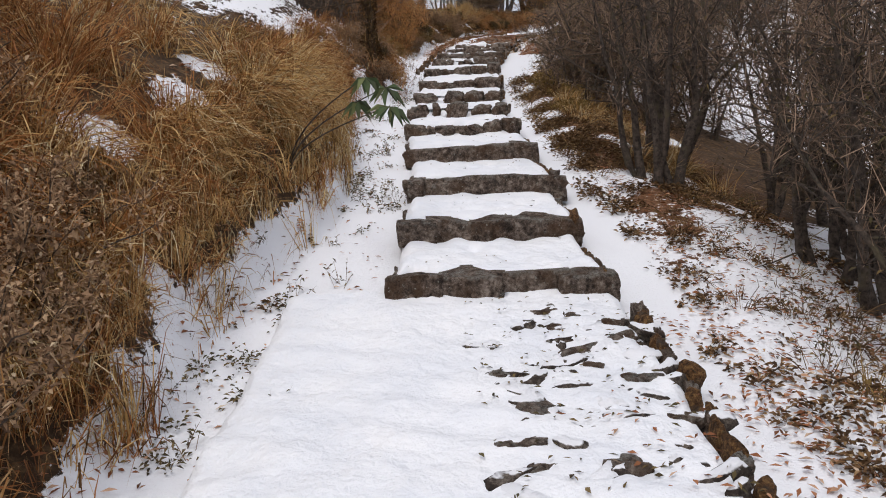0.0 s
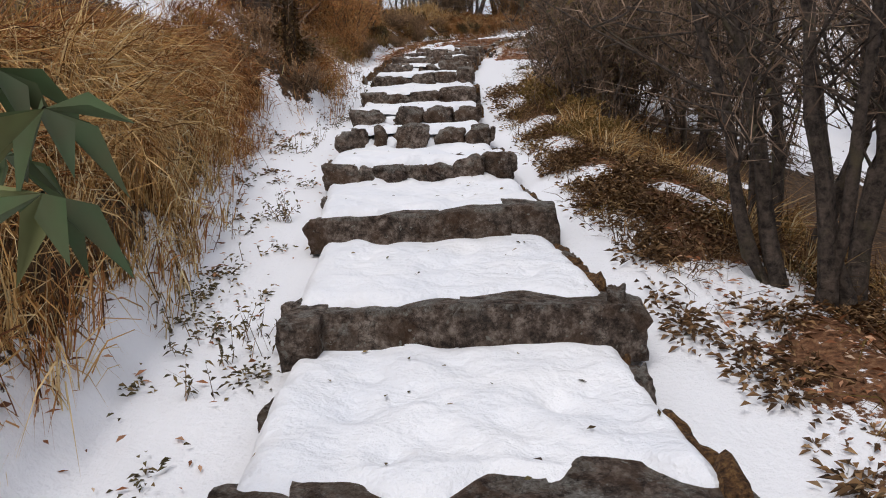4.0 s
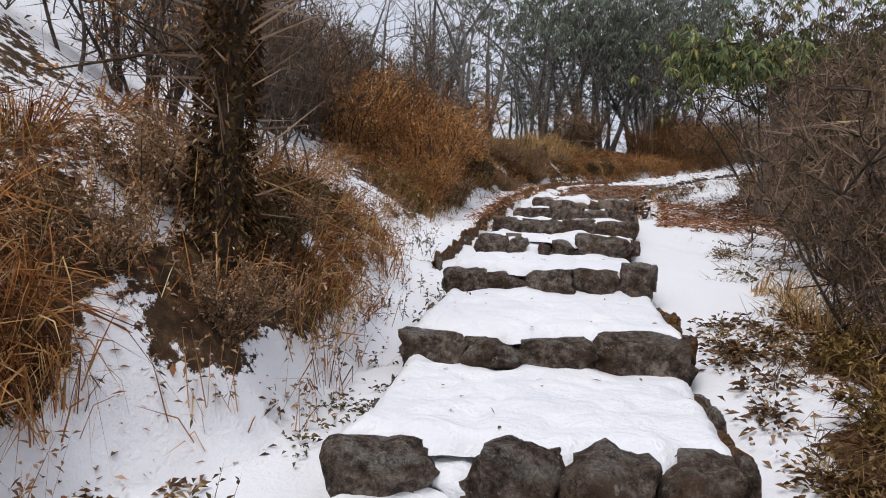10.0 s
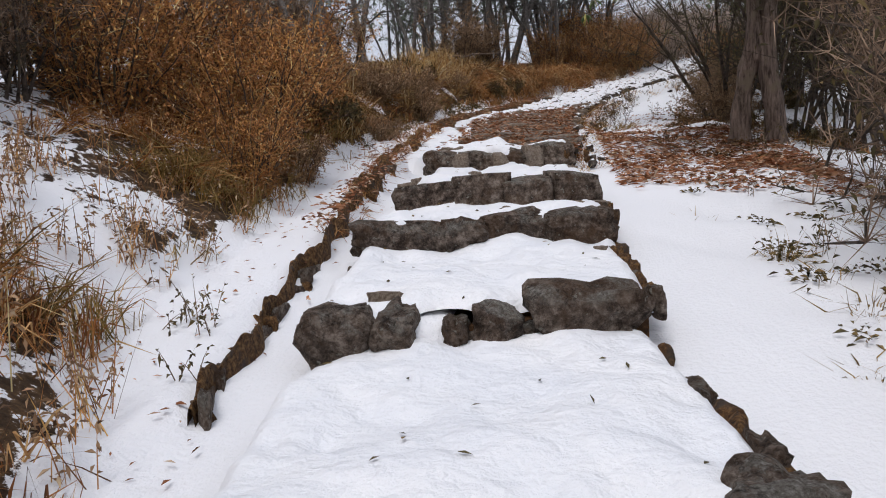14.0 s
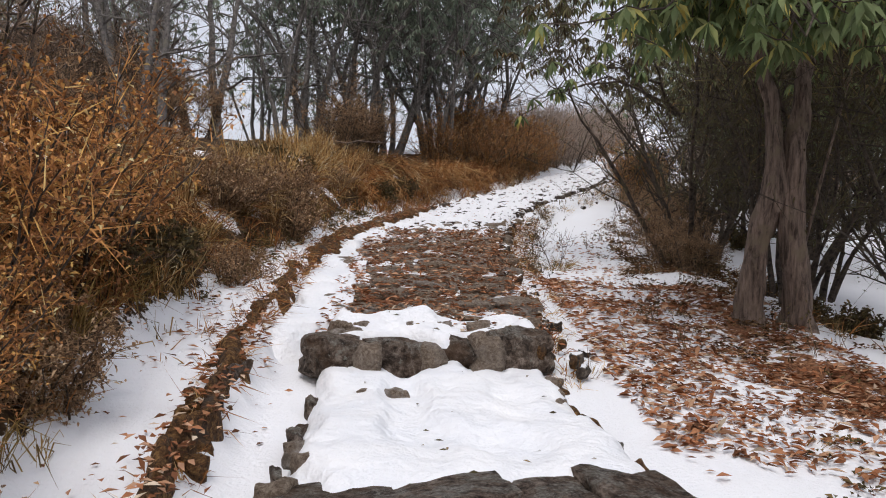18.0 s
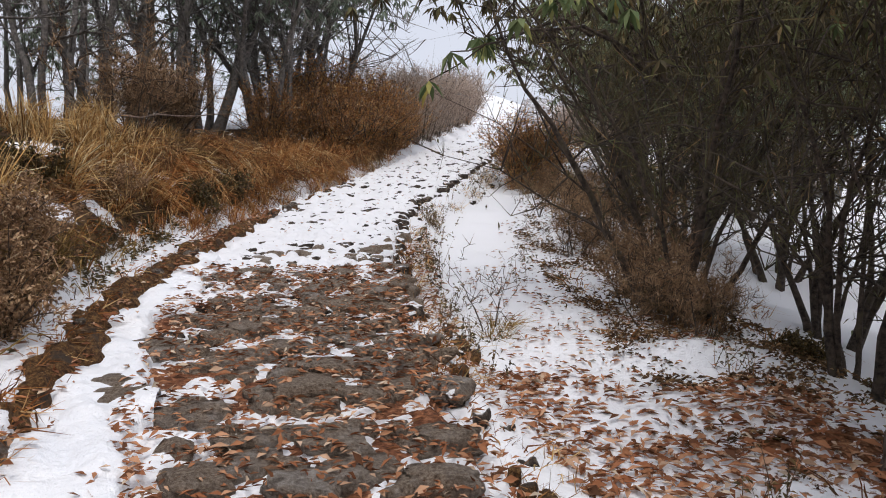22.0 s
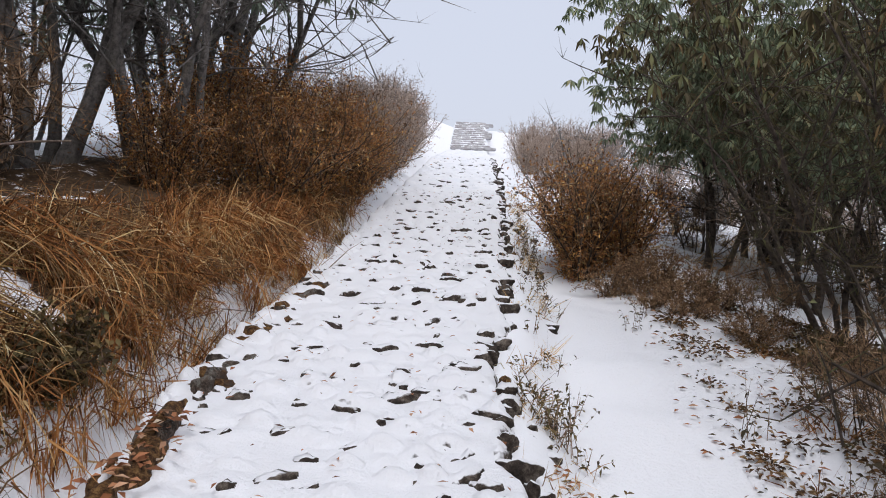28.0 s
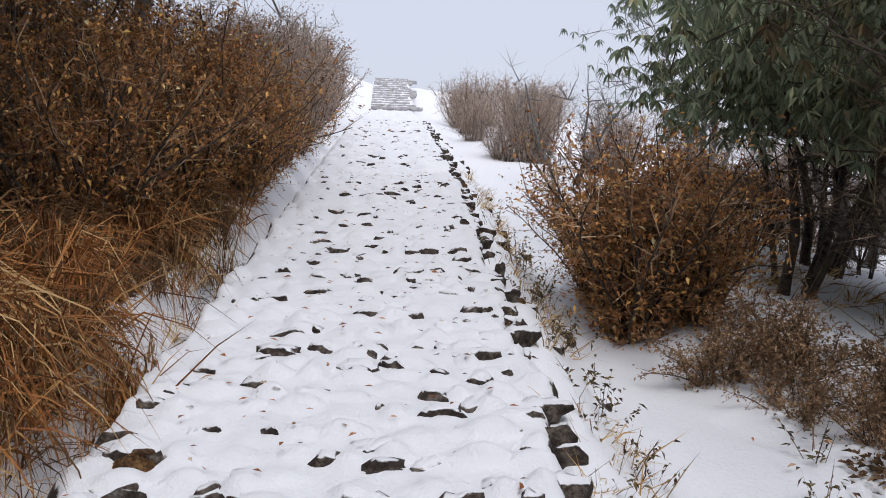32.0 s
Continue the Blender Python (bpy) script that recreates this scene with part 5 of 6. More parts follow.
def rust_shrub(name, label, seed, height, radius, stems, material, leafmat, at, density=1.0):
    """A dense shrub of fine upright twigs with tiny leaves, fuzzy in outline."""
    rng = np.random.default_rng(seed)
    ob = thing(name, label, "shrub", at=at)
    wood, twigs, leaves = Soup(), Soup(), Soup()
    for k in range(stems):
        a, r = rng.uniform(0, 6.283), radius * .3 * math.sqrt(rng.random())
        out = rng.uniform(.15, 1.0)
        d = (math.cos(a) * out * radius / height, math.sin(a) * out * radius / height, 1)
        L = height * rng.uniform(.7, 1.05)
        line = branch_line(rng, (math.cos(a) * r, math.sin(a) * r, -.08), d, L, 6, .2, .02)
        tube(wood, line, np.linspace(.011, .003, 7) * height ** .5, 3)
        m = int(46 * density)
        i = rng.integers(1, 7, m)
        base = line[i] + (line[np.maximum(i - 1, 0)] - line[i]) * rng.random((m, 1))
        dirs = rng.normal(size=(m, 3)) * .75 + np.array([math.cos(a) * .4, math.sin(a) * .4, .6])
        dirs /= np.linalg.norm(dirs, axis=1)[:, None]
        tip = base + dirs * (height * rng.uniform(.08, .26, (m, 1)))
        twigs_of(twigs, base, tip, .007, rng)
        q = int(135 * density)
        j, f = rng.integers(0, m, q), rng.uniform(.3, 1.05, (q, 1))
        lb = base[j] + (tip[j] - base[j]) * f
        leaf_quads(leaves, lb, rng.normal(size=(q, 3)) + np.array([0, 0, .7]), rng.uniform(.024, .054, q), .02, rng)
    wood.make("stem_mass", M_BARK, ob, "thin dark stems", kind="stuff")
    twigs.make("crown", material, ob, kind="stuff")
    leaves.make("foliage", leafmat, ob, "tiny dry leaves", kind="stuff")
    return ob


def bare_tree(name, label, seed, height, stems, lean, at, bark, girth=.07, twig_density=1.0, leafy=0.0, leafmat=None, spread=.5, whorls=0, droop=.5, twigmat=None, clear=3, offs=.16, wander=.11, low=.34, shy=False, reach=1.0):
    """A many-stemmed small tree: crooked stems, limbs, twigs and, where given, leaf whorls."""
    rng = np.random.default_rng(seed)
    twigmat = twigmat or M_TWIG
    ob = thing(name, label, "tree" if height > 2.6 else "shrub", at=at)
    twigs, leaves = Soup(), Soup()
    tips = []
    for k in range(stems):
        trunk = Soup()
        a = k * 6.283 / max(stems, 1) + rng.uniform(-.6, .6)
        off = offs * (stems > 1)
        d = np.array([math.cos(a) * spread * rng.uniform(.2, 1) + lean[0], math.sin(a) * spread * rng.uniform(.2, 1) + lean[1], 1.0])
        L = height * rng.uniform(.75, 1.05)
        line = branch_line(rng, (math.cos(a) * off, math.sin(a) * off, -.12), d, L, 11, wander, .03)
        rad = girth * rng.uniform(.6, 1.1) * np.linspace(1, .16, 12) ** 1.1
        rad[0] *= 1.45
        rad *= 1 + rng.normal(size=12) * .06
        tube(trunk, line, rad, 9 if girth > .1 else 6)
        trunk.make("trunk", bark, ob, "", True)
        limbs = Soup()
        for b in range(int(5 + height * 1.2)):
            i = int(rng.integers(clear, 11))
            dd = rng.normal(size=3) * .7 + np.array([d[0] * .5, d[1] * .5, .55])
            if height > 2.6:
                dd[2] = max(dd[2], .2)
            if shy and dd[0] > -.1:
                dd[0] = -abs(dd[0]) - .1
            ll = branch_line(rng, line[i], dd, height * rng.uniform(.18, .42), 6, .2, .03)[[0, 1, 2, 4, 6]]
            tube(limbs, ll, rad[i] * rng.uniform(.35, .6) * np.linspace(1, .2, 5), 3)
            for c in range(3):
                j = int(rng.integers(1, 5))
                l2 = branch_line(rng, ll[j], rng.normal(size=3) * .7 + np.array([0, 0, .5]), height * rng.uniform(.08, .2), 3, .22, .02)[[0, 2, 3]]
                tube(limbs, l2, np.linspace(min(.008, girth * .4), min(.003, girth * .2), 3), 3)
                tips.append(l2[-1])
                m = int(9 * twig_density)
                base = l2[rng.integers(0, 3, m)]
                twigs_of(twigs, base, base + (rng.normal(size=(m, 3)) * .55 + np.array([0, 0, .45])) * height * reach * rng.uniform(.04, .12, (m, 1)), .0055, rng)
            tips.append(ll[-1])
            m = int(12 * twig_density)
            base = ll[rng.integers(1, 5, m)]
            twigs_of(twigs, base, base + (rng.normal(size=(m, 3)) * .6 + np.array([0, 0, .35])) * height * reach * rng.uniform(.05, .14, (m, 1)), .006, rng)
        limbs.make("branchwork", bark, ob, "", True, "stuff")
    if twigs.n:
        twigs.make("crown", twigmat, ob, "tangle of bare twigs", kind="stuff")
    tips = np.array(tips)
    if whorls:
        hi = tips[tips[:, 2] > height * low]
        pick = hi[rng.integers(0, len(hi), whorls)] + rng.normal(size=(whorls, 3)) * .13
        q = 7
        a = (np.arange(q)[None] * 6.283 / q + rng.uniform(0, 6.283, (whorls, 1))).ravel()
        base = np.repeat(pick, q, 0)
        dirs = np.stack([np.cos(a), np.sin(a), -rng.uniform(.2, 2.2, len(a)) * droop * 2], 1)
        leaf_quads(leaves, base, dirs, rng.uniform(.085, .135, len(a)), .03, rng, .2)
    if leafy:
        q = int(leafy)
        base = tips[rng.integers(0, len(tips), q)] + rng.normal(size=(q, 3)) * .09
        leaf_quads(leaves, base, rng.normal(size=(q, 3)), rng.uniform(.03, .07, q), .02, rng)
    if leaves.n:
        leaves.make("foliage", leafmat or M_GREEN, ob, "drooping evergreen leaves" if whorls else "small dry leaves", kind="stuff")
    return ob


def rooted(x, y, turn=0.0, k=1.0, sink=0.03):
    return Matrix.LocRotScale((x, y, float(ground_z(x, y)[0]) - sink), Euler((0, 0, turn)), (k, k, k))


def spread_out(first, spots):
    """Copies of a plant at (x, y, turn, size)."""
    for x, y, turn, k in spots:
        copy_thing(first, rooted(x, y, turn, k))


rp = np.random.default_rng(77)


def bank_spots(n, s0, s1, d0, d1, k0, k1):
    return [(x, y, rp.uniform(0, 6.28), k) for x, y, k in scatter(n, s0, s1, d0, d1, rp, k0, k1)]


def right_spots(n, s0, s1, u0, u1, k0, k1):
    return [(x, y, rp.uniform(0, 6.28), k) for x, y, k in scatter_right(n, s0, s1, u0, u1, rp, k0, k1)]


# rust shrubs of the left bank
shrub_a = rust_shrub("rust_shrub", "dense brown heath shrub with fine twigs on the bank", 1, .75, .55, 26, M_BROWNTWIG, M_BROWNTWIG, rooted(-2.2, 3.6))
spread_out(shrub_a, [(6.85, 31.15, 1, .6), (6.8, 30.7, 2, .45), (6.75, 30.25, 3, .5), (7.2, 30.9, 4, .7), (7.15, 30.3, 5, .6), (6.65, 29.6, 6, .45), (-2.0, 2.6, 1, 1.0), (-1.95, 3.3, 2.2, .8), (-2.05, 4.2, 5.3, .7), (-2.7, 3.0, 2, 1.05), (-2.3, 1.9, 4, .9), (-3.0, 4.4, 5, 1.1)] + bank_spots(8, 18.5, 23, .3, 1.4, .4, .7) + bank_spots(14, 28.5, 33.5, .1, 1.6, .5, .8) + bank_spots(16, 31.0, 36.5, -.05, .9, .3, .55) + [(-1.2, 13.3, 1, .5), (-1.25, 14.1, 3, .5), (-1.65, 13.0, 4, .5)])
shrub_b = rust_shrub("rust_shrub", "tall rust-orange shrub with dense fine twigs", 2, 1.35, .8, 44, M_RUST, M_RUST, rooted(-1.15, 21.9))
spread_out(shrub_b, [(-1.35, 21.0, 1, .9), (-1.25, 20.3, .4, .62), (-2.2, 22.0, 3, 1.0), (-2.4, 20.6, 5, 1.0)])
shrub_d = rust_shrub("dark_heath_shrub", "low dark heath shrub with tiny leaves on the bank", 7, .34, .36, 20, M_TWIG, M_DARKLEAF, rooted(*(float(q) for q in place(33.4, -2.0)[:2])), 1.2)
spread_out(shrub_d, bank_spots(15, 29.5, 38, .1, 1.5, .7, 1.3) + bank_spots(6, 19, 25, .1, .8, .7, 1.1) + right_spots(10, 31.5, 41.5, 2.8, 4.0, .6, 1.2))
hedge = ((42.0, -1.75, 0, .95), (42.9, -2.7, 4.5, 1.15), (43.0, -1.6, 1, 1.05), (44.9, -1.32, 2.6, .85), (43.9, -1.3, 4.1, .8), (44.1, -2.7, 2, 1.25), (44.3, -1.55, 3, 1.15), (41.2, -2.4, 3.5, .8))
shrub_h = rust_shrub("brown_shrub", "tall grey-brown hedge shrub with dense fine twigs", 6, 1.35, .85, 46, M_BROWNTWIG, M_RUST, rooted(*(float(q) for q in place(43.6, -1.7)[:2])), 1.05)
spread_out(shrub_h, [tuple(float(q) for q in place(s, u)[:2]) + (t, k) for s, u, t, k in hedge])
# far shrubs: haze is painted into their twig and leaf colours
shrub_p = rust_shrub("frosted_shrub", "brown shrub coloured pale as if half lost in mist", 4, 1.7, 1.0, 44, M_PALERUST, M_PALERUST, rooted(*(float(q) for q in place(48.4, -1.8)[:2])))
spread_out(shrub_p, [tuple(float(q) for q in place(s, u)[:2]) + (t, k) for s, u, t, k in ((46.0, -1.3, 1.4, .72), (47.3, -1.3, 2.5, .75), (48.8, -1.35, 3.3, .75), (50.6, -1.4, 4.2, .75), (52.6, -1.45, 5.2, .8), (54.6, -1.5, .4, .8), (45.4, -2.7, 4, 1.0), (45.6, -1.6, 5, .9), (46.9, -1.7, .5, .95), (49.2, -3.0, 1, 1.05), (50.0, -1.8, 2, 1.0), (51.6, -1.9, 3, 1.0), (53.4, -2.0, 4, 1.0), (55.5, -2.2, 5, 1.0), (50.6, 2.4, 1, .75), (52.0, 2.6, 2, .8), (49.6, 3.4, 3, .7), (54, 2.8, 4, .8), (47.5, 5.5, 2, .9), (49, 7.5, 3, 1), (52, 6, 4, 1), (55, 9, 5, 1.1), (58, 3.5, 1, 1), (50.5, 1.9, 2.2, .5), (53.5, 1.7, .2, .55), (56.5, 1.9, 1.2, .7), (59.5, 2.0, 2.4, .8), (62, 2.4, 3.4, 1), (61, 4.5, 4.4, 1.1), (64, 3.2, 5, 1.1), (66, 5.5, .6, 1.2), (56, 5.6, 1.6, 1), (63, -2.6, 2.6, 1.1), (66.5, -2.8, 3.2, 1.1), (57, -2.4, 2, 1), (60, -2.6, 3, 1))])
shrub_c = rust_shrub("rust_shrub", "round orange-brown shrub with dark stems in the snow", 3, 1.4, .38, 64, M_BROWNTWIG, M_RUST, rooted(7.05, 31.85))
spread_out(shrub_c, [(7.5, 31.7, 3, .8), (7.35, 32.3, 4.4, .7)])

shrub_g = rust_shrub("low_green_shrub", "low olive-green shrub with small leaves beside the steps", 9, .42, .45, 22, M_OLIVE, M_OLIVE, rooted(*(float(q) for q in place(21.3, 1.55)[:2])))
spread_out(shrub_g, [tuple(float(q) for q in place(s, u)[:2]) + (a, k) for s, u, a, k in ((20.7, 1.75, 1, 1.0), (22.1, 1.7, 2, .9), (21.7, 2.1, 3, 1.1), (23.0, 2.0, 4, .8), (19.4, 1.6, 5, .8), (26.6, 2.9, 2, .8), (25.8, 2.6, 1, .5), (24.6, 2.3, 3, .45))])

# bare trees and shrubs beside the steps
thin_a = bare_tree("bare_tree", "bare dark tree with many crooked stems and a tangle of twigs", 11, 2.9, 7, (0, 0), rooted(2.45, 8.9), M_BARK, .060, .8, 200, M_DARKLEAF, .45, clear=4)
spread_out(thin_a, [(2.08, 7.7, 1, 1.0), (3.3, 5.6, 2, 1.05), (2.9, 4.2, 3, .95), (4.2, 8.3, 4, 1.1), (3.8, 6.9, 2.8, 1.0), (3.2, 6.4, 1.7, .9), (3.5, 8.0, 5.4, .95), (4.1, 5.2, .9, 1.0), (5.9, 7.2, 2, 1.2), (4.6, 6.2, 5, 1.1), (4.9, 10.6, 1.5, 1.1), (3.6, 3.2, .4, 1.1), (6.2, 9.6, 3, 1.2)]
           + right_spots(6, 16, 28, 6.0, 10, 1.0, 1.4))
thin_c = bare_tree("bare_shrub", "dense brown twiggy shrub with few small leaves", 13, 1.7, 10, (0, 0), rooted(2.15, 12.9), M_BARK, .020, 2.0, 700, M_DARKLEAF, .5, clear=2, twigmat=M_TWIG)
spread_out(thin_c, [(2.5, 13.6, 1, 1.1), (2.1, 14.5, 2, .8), (2.9, 14.7, 3, 1.3), (2.7, 15.8, 4, 1.2), (3.3, 16.6, 5, 1.4), (3.0, 17.6, .5, 1.2), (3.5, 18.6, 1.5, 1.3), (3.2, 13.2, 2.5, 1.3), (4.2, 15.6, 3.5, 1.5), (4.0, 19.8, 4.5, 1.4), (4.6, 18.2, 5.5, 1.6), (4.4, 13.6, .2, 1.3)] + right_spots(5, 40.5, 46.0, 3.0, 5.0, .5, .8))
thin_b = bare_tree("bare_shrub", "grey-brown bare shrub with fine upright twigs on the bank", 12, 2.0, 9, (0, 0), rooted(-2.6, 15.2), M_BARK, .024, 2.0, 420, M_DARKLEAF, .45, clear=2)
spread_out(thin_b, bank_spots(12, 8.5, 15.0, 2.0, 5.0, .7, 1.1) + bank_spots(4, 21.5, 25, 5.5, 7.5, .9, 1.3) + bank_spots(8, 25, 30, 1.3, 3.4, .8, 1.2) + bank_spots(6, 25.5, 27.8, 1.9, 3.2, .7, 1.0) + bank_spots(6, 28, 38, 3.2, 6.0, .8, 1.2))
thin_d = bare_tree("bare_shrub", "grey-brown scrub of fine bare twigs under the trees", 15, 1.5, 9, (0, 0), rooted(1.0, 31.4), M_BARK, .016, 2.2, 0, None, .6, clear=2, twigmat=M_BROWNTWIG)
spread_out(thin_d, bank_spots(9, 31, 41.5, 1.7, 3.6, .6, 1.0) + right_spots(9, 33, 41, 2.3, 3.2, .4, .7))

# mossy trunk on the left bank
mossy = bare_tree("mossy_tree", "dark mossy trunk with ferny growth on the bank", 21, 3.8, 1, (-.03, .03), rooted(-1.36, 13.6), M_MOSSBARK, .13, 1.4, 400, M_RUST, .1, clear=4, wander=.07, shy=True)
rm = np.random.default_rng(44)
shag, sprouts, n = Soup(), Soup(), 5200
h, a = rm.uniform(.0, 2.0, n) ** 1.1, rm.uniform(0, 6.283, n)
lumps = .105 + .035 * np.sin(h * 5 + 2 * a) * np.cos(3 * a + h * 9) + .10 * np.exp(-h * 4)
out = np.stack([np.cos(a), np.sin(a), np.zeros(n)], 1)
leaf_quads(shag, out * lumps[:, None] + np.array([-.03, .03, 1]) * np.stack([h, h, h], 1), out + rm.normal(size=(n, 3)) * .7 - np.array([0, 0, .5]), rm.uniform(.02, .055, n), .016, rm, .3)
shag.make("moss", M_MOSSY, mossy, "shaggy brown moss and ferns", kind="stuff")
n = 160
h, a = rm.uniform(.15, 2.2, n), rm.uniform(0, 6.283, n)
base = np.stack([np.cos(a) * .1, np.sin(a) * .1, h], 1)
tips = base + np.stack([np.cos(a), np.sin(a), rm.uniform(-.1, 1.0, n)], 1) * rm.uniform(.15, .55, (n, 1))
twigs_of(sprouts, base, tips, .012, rm)
sprouts.make("side_growth", M_TWIG, mossy, "thin bare side shoots", kind="stuff")

# grey twin trunks and the evergreen thicket on the right
twin = bare_tree("twin_trunk_tree", "old tree with two grey peeling trunks and evergreen leaves", 22, 4.2, 1, (.04, .05), rooted(4.05, 22.98), M_GREYBARK, .03, .8, 0, M_CANOPY, .35, 260, clear=6, wander=.05, low=.52)
rt = np.random.default_rng(52)
for pts, radii in ((((-.22, .10, -.12), (-.21, .10, .15), (-.18, .08, .5), (-.10, .05, .9), (-.03, .0, 1.3), (-.10, .02, 1.8), (-.25, .05, 2.4), (-.4, .05, 3.0)), (.16, .105, .09, .095, .08, .065, .045, .015)),
                   (((.14, -.08, -.12), (.13, -.08, .15), (.09, -.06, .6), (.07, -.04, 1.1), (.12, -.02, 1.7), (.25, .05, 2.4), (.45, .10, 3.1)), (.17, .115, .10, .095, .08, .05, .015))):
    old = Soup()
    pts, radii = np.array(pts), np.array(radii)
    f = np.linspace(0, 1, 44)
    line = np.stack([np.interp(f, np.linspace(0, 1, len(pts)), pts[:, k]) for k in range(3)], 1)
    line[3:-3] = np.stack([np.convolve(line[:, k], np.ones(7) / 7, "valid") for k in range(3)], 1)
    tube(old, line, np.interp(f, np.linspace(0, 1, len(pts)), radii), 20)
    q = old.v[0]
    away = q - np.repeat(line, 20, 0)
    rough = np.array([noise.noise(Vector((p[0] * 11, p[1] * 11, p[2] * 2.0))) for p in q]) * .55 + np.array([noise.noise(Vector((p[0] * 30, p[1] * 30, p[2] * 5))) for p in q]) * .3
    old.v[0] = q + away * rough[:, None]
    old.make("trunk", M_GREYBARK, twin, "reddish-grey flaking trunk", True)


def hanging_bough(tree, label, ends, origin, rng, per_end, size):
    """Boughs that reach out of a tree, their ends set with drooping whorls of broad leaves."""
    inv = tree.matrix_basis.inverted()
    wood, leaves = Soup(), Soup()
    origin = np.array(inv @ Vector(origin))
    for end in ends:
        end = np.array(inv @ Vector(end))
        n = 9
        f = np.linspace(0, 1, n)[:, None]
        line = origin + (end - origin) * f + np.array([0, 0, .22]) * np.sin(f * 3.14) + rng.normal(size=(n, 3)) * .03
        tube(wood, line, np.linspace(.022, .006, n), 5)
        for k in range(per_end):
            at = line[int(rng.integers(5, n))] + rng.normal(size=3) * np.array([.20, .20, .10])
            near = line[np.abs(line - at).sum(1).argmin()]
            tube(wood, [near, (near + at) / 2 + np.array([0, 0, -.02]), at], np.array([.006, .005, .004]), 4)
            q = int(rng.integers(6, 10))
            a = np.arange(q) * 6.283 / q + rng.uniform(0, 6.283)
            d = np.stack([np.cos(a), np.sin(a), -rng.uniform(.4, 2.6, q)], 1)
            leaf_quads(leaves, np.repeat(at[None], q, 0), d, rng.uniform(.8, 1.25, q) * size, rng.uniform(.28, .36, q) * size, rng, .12)
    wood.make("bough", M_BARK, tree, "thin crooked boughs", True, "stuff")
    leaves.make("foliage", M_CANOPY, tree, label, kind="stuff")


ends = []
for k in range(30):
    x, y = rt.uniform(1.9, 4.2), rt.uniform(21.0, 22.9)
    ends.append((x, y, 4.88 + .29 * (y - 21.4) + .12 * abs(x - 2.9) + rt.uniform(.08, .5)))
ends += [(2.05, 22.0, 5.22), (2.3, 22.9, 5.5), (2.2, 21.5, 5.2)]
hanging_bough(twin, "broad drooping yellow-green leaves", ends, (3.95, 22.9, 5.5), rt, 11, .15)
ever_a = bare_tree("evergreen_tree", "thicket tree with many dark crooked stems and leaves on top", 23, 3.8, 9, (-.05, 0), rooted(4.65, 25.5), M_BARK, .038, 1.0, 420, M_THICKET, .34, 300, low=.62, clear=3, twigmat=M_THICKET, reach=.8)
spread_out(ever_a, [(4.95, 24.1, 1, .95), (5.75, 26.9, 2, .95), (7.0, 27.9, 1.2, .85), (7.4, 29.2, 5.1, .9), (6.3, 25.4, 1.5, 1.0), (7.4, 27.0, 2.5, 1.05), (5.4, 22.8, .9, 1.0), (6.5, 23.6, 3.9, 1.0), (7.6, 23.2, 1.1, 1.1)])
hanging_bough(ever_a, "broad leaves hanging over the trail", [(2.98, 25.5, 5.42), (3.3, 25.8, 5.6), (3.2, 25.2, 5.65), (3.6, 25.0, 5.8)], (4.5, 25.5, 5.3), np.random.default_rng(61), 3, .15)
# this crown's leaf colour carries the mist in front of it
ever_c = bare_tree("evergreen_tree", "evergreen tree with a full crown of long drooping leaves", 28, 3.6, 5, (-.02, 0), rooted(8.8, 30.6), M_BARK, .05, 1.4, 0, M_GREYGREEN, .46, 1800, low=.42, reach=.6)
spread_out(ever_c, [(9.3, 32.0, 4, .95), (9.8, 29.9, 5, 1.05), (10.7, 32.4, 3.5, 1.0), (11.2, 30.4, 4.5, 1.1)])
# mist over these trees is only in their pale bark, twigs and leaves
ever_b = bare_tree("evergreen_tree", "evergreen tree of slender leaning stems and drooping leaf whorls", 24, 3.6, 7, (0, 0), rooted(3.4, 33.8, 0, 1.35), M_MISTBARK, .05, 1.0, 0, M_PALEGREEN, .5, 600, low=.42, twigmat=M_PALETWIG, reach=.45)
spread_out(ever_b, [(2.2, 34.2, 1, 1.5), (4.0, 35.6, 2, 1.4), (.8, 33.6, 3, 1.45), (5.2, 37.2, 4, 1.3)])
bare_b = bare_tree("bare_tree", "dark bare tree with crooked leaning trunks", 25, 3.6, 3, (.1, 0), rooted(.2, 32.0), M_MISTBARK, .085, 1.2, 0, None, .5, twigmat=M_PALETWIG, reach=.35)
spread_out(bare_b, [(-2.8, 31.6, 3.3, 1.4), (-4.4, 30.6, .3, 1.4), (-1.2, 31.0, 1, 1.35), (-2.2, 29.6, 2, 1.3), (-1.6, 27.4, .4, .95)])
# farthest trees, tinted pale throughout in place of real mist
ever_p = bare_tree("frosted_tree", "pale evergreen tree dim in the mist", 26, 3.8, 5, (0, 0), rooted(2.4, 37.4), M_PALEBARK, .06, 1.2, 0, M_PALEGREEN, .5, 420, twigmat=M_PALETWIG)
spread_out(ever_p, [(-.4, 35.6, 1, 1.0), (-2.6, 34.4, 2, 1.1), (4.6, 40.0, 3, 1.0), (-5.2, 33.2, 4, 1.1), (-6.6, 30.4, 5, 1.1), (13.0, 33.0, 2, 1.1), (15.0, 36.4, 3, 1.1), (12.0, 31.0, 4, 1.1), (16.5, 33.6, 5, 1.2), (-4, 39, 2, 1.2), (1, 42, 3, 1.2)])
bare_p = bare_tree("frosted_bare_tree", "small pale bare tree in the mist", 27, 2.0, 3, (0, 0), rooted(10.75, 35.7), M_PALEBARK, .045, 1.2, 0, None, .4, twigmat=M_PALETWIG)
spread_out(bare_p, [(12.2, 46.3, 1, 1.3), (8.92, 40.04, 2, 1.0)])

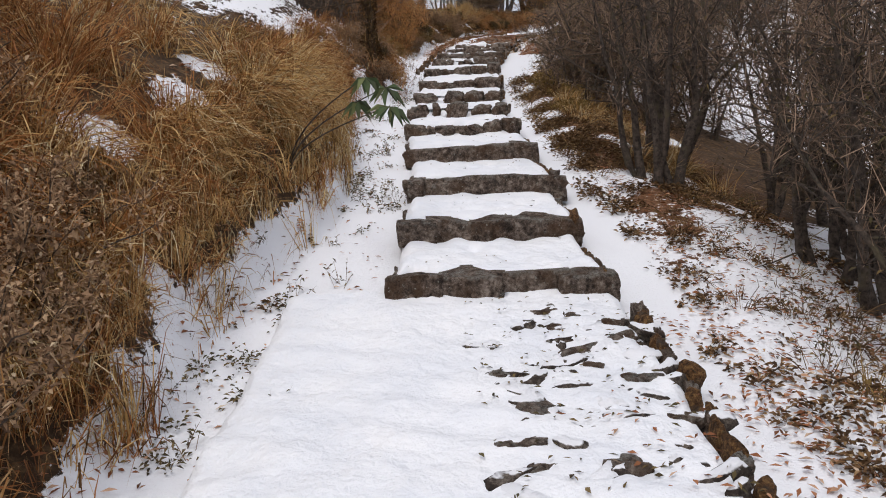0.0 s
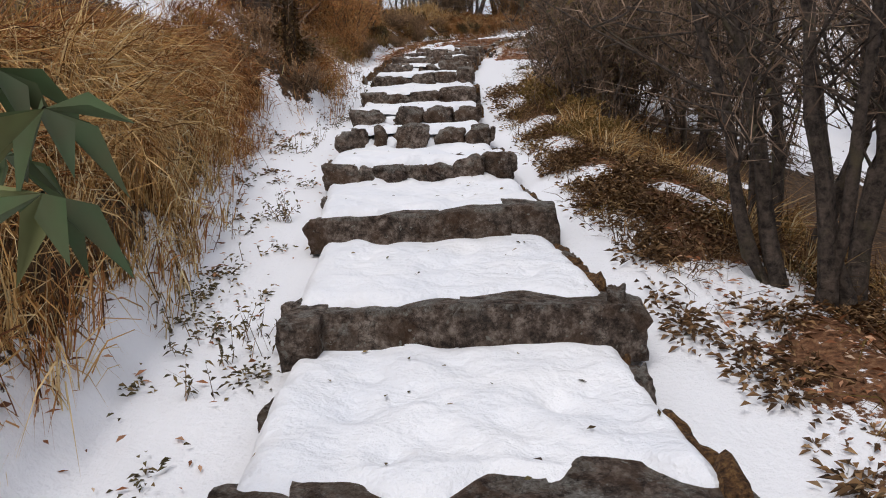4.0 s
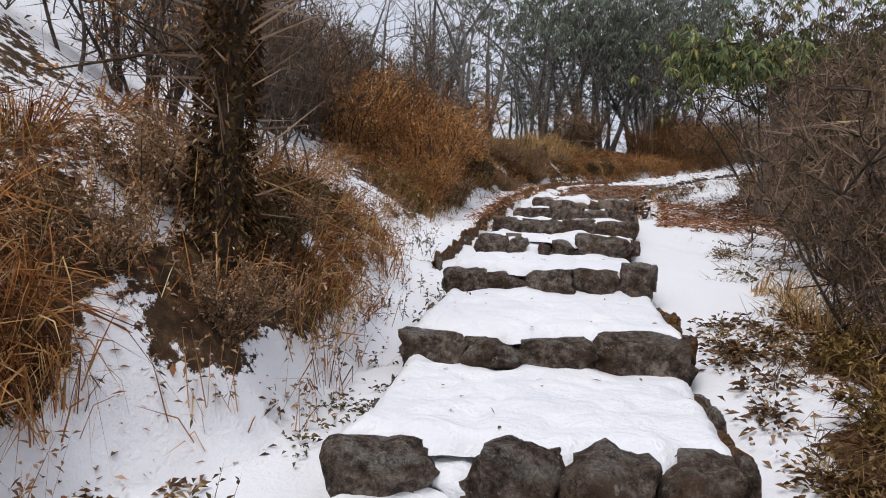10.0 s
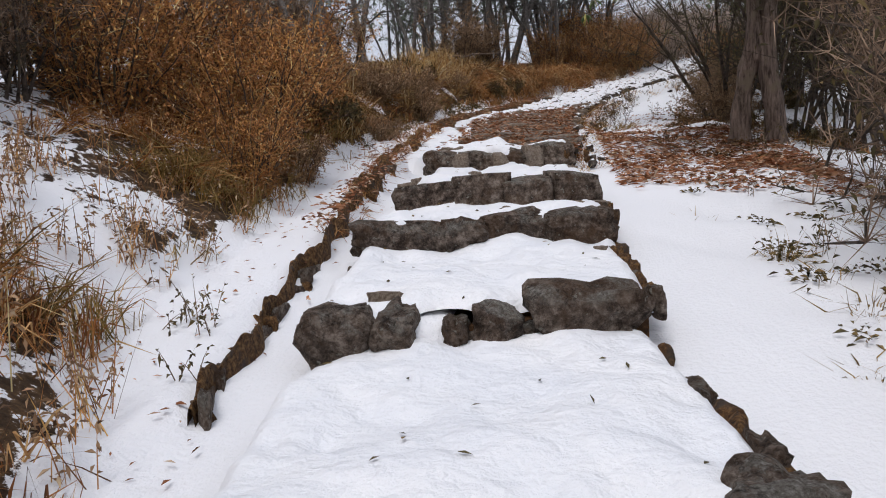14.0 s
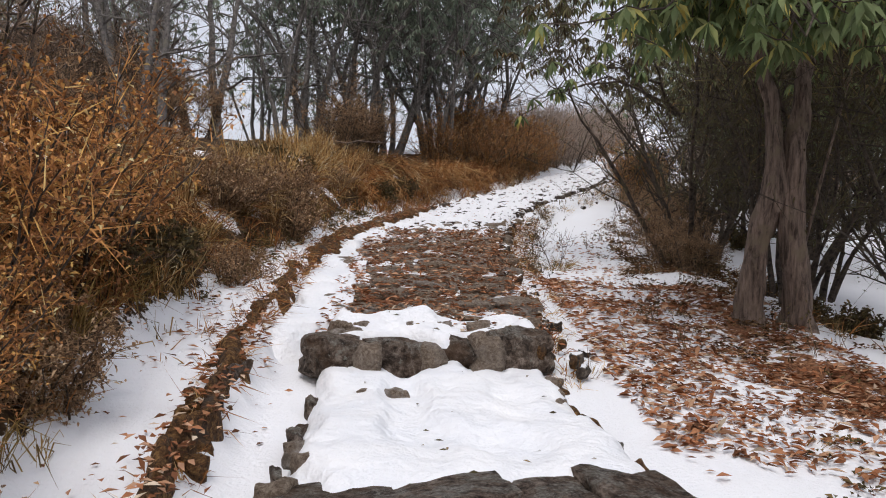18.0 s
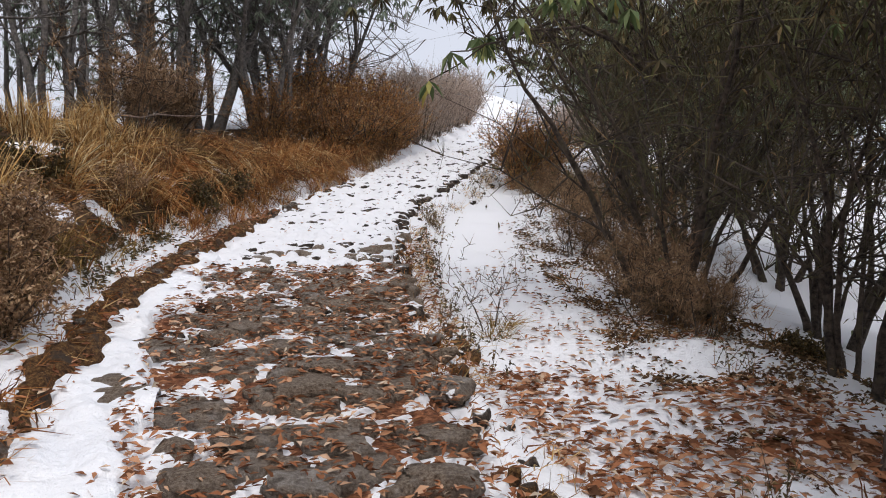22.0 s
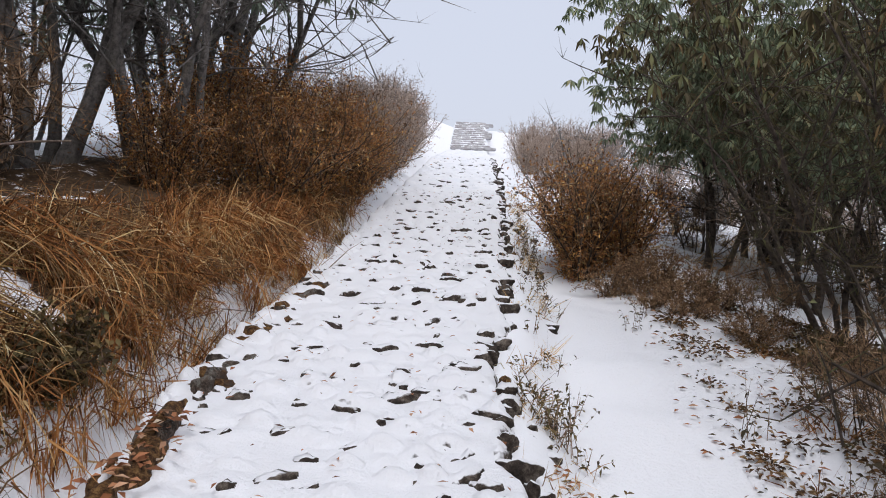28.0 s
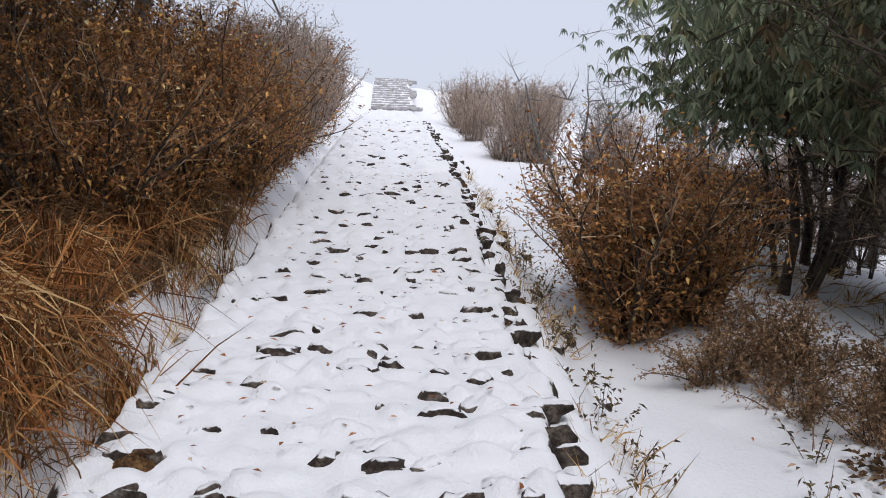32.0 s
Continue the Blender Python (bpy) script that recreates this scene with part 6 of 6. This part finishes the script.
# young evergreen leaning out of the bank, leaves in whorls
sapling = thing("evergreen_sapling", "young evergreen with broad glossy leaves leaning over snow", "sapling")
rsap = np.random.default_rng(8)
stem = Soup()
foot = np.array([-1.38, 6.45, float(ground_z(-1.38, 6.45)[0]) - .03])
for tip in ((-.45, 5.40, 1.60), (-.60, 5.55, 1.68), (-.42, 5.30, 1.47), (-.68, 5.70, 1.52)):
    tip = np.array(tip)
    line = np.stack([foot + (tip - foot) * np.array([f ** 1.6, f ** 1.6, f ** .75]) for f in np.linspace(0, 1, 8)])
    tube(stem, line, np.linspace(.009, .004, 8), 5)
    lf = Soup()
    a = np.arange(10) * 6.283 / 10 + rsap.uniform(0, 1)
    leaf_quads(lf, np.repeat(tip[None], 10, 0), np.stack([np.cos(a), np.sin(a), rsap.uniform(-.9, .1, 10)], 1), rsap.uniform(.12, .18, 10), .05, rsap, .3)
    lf.make("leaf_whorl", M_GREEN, sapling)
stem.make("stem", M_BARK, sapling)

# thin bare sapling in its tuft of grass, and a fallen branch on the bank
bare_tree("bare_sapling", "thin bare sapling standing in snow beside the path", 31, .85, 2, (-.1, 0), rooted(3.12, 25.62), M_BARK, .007, .25, 0, None, .7, clear=4, offs=.03)
slim = bare_tree("bare_sapling", "slim dark bare sapling on the snowy hillside", 33, 1.5, 2, (-.15, -.1), rooted(*(float(q) for q in place(22.6, -3.0)[:2])), M_BARK, .016, .35, 0, None, .5, clear=3, offs=.05)
spread_out(slim, bank_spots(26, 20.8, 26.5, .7, 4.0, .5, 1.1))
branch = thing("fallen_branch", "pale dead branch lying across the brown bank", "branch")
wood = Soup()
rb = np.random.default_rng(41)
p0, p1 = np.array([.75, 30.6, 0]), np.array([2.3, 31.6, 0])
p0[2], p1[2] = ground_z(p0[0], p0[1])[0] + .10, ground_z(p1[0], p1[1])[0] + .42
tube(wood, [p0 + (p1 - p0) * f + rb.normal(size=3) * .015 for f in np.linspace(0, 1, 8)], np.linspace(.018, .007, 8), 6)
wood.make("stick", M_GREYBARK, branch, "", True)
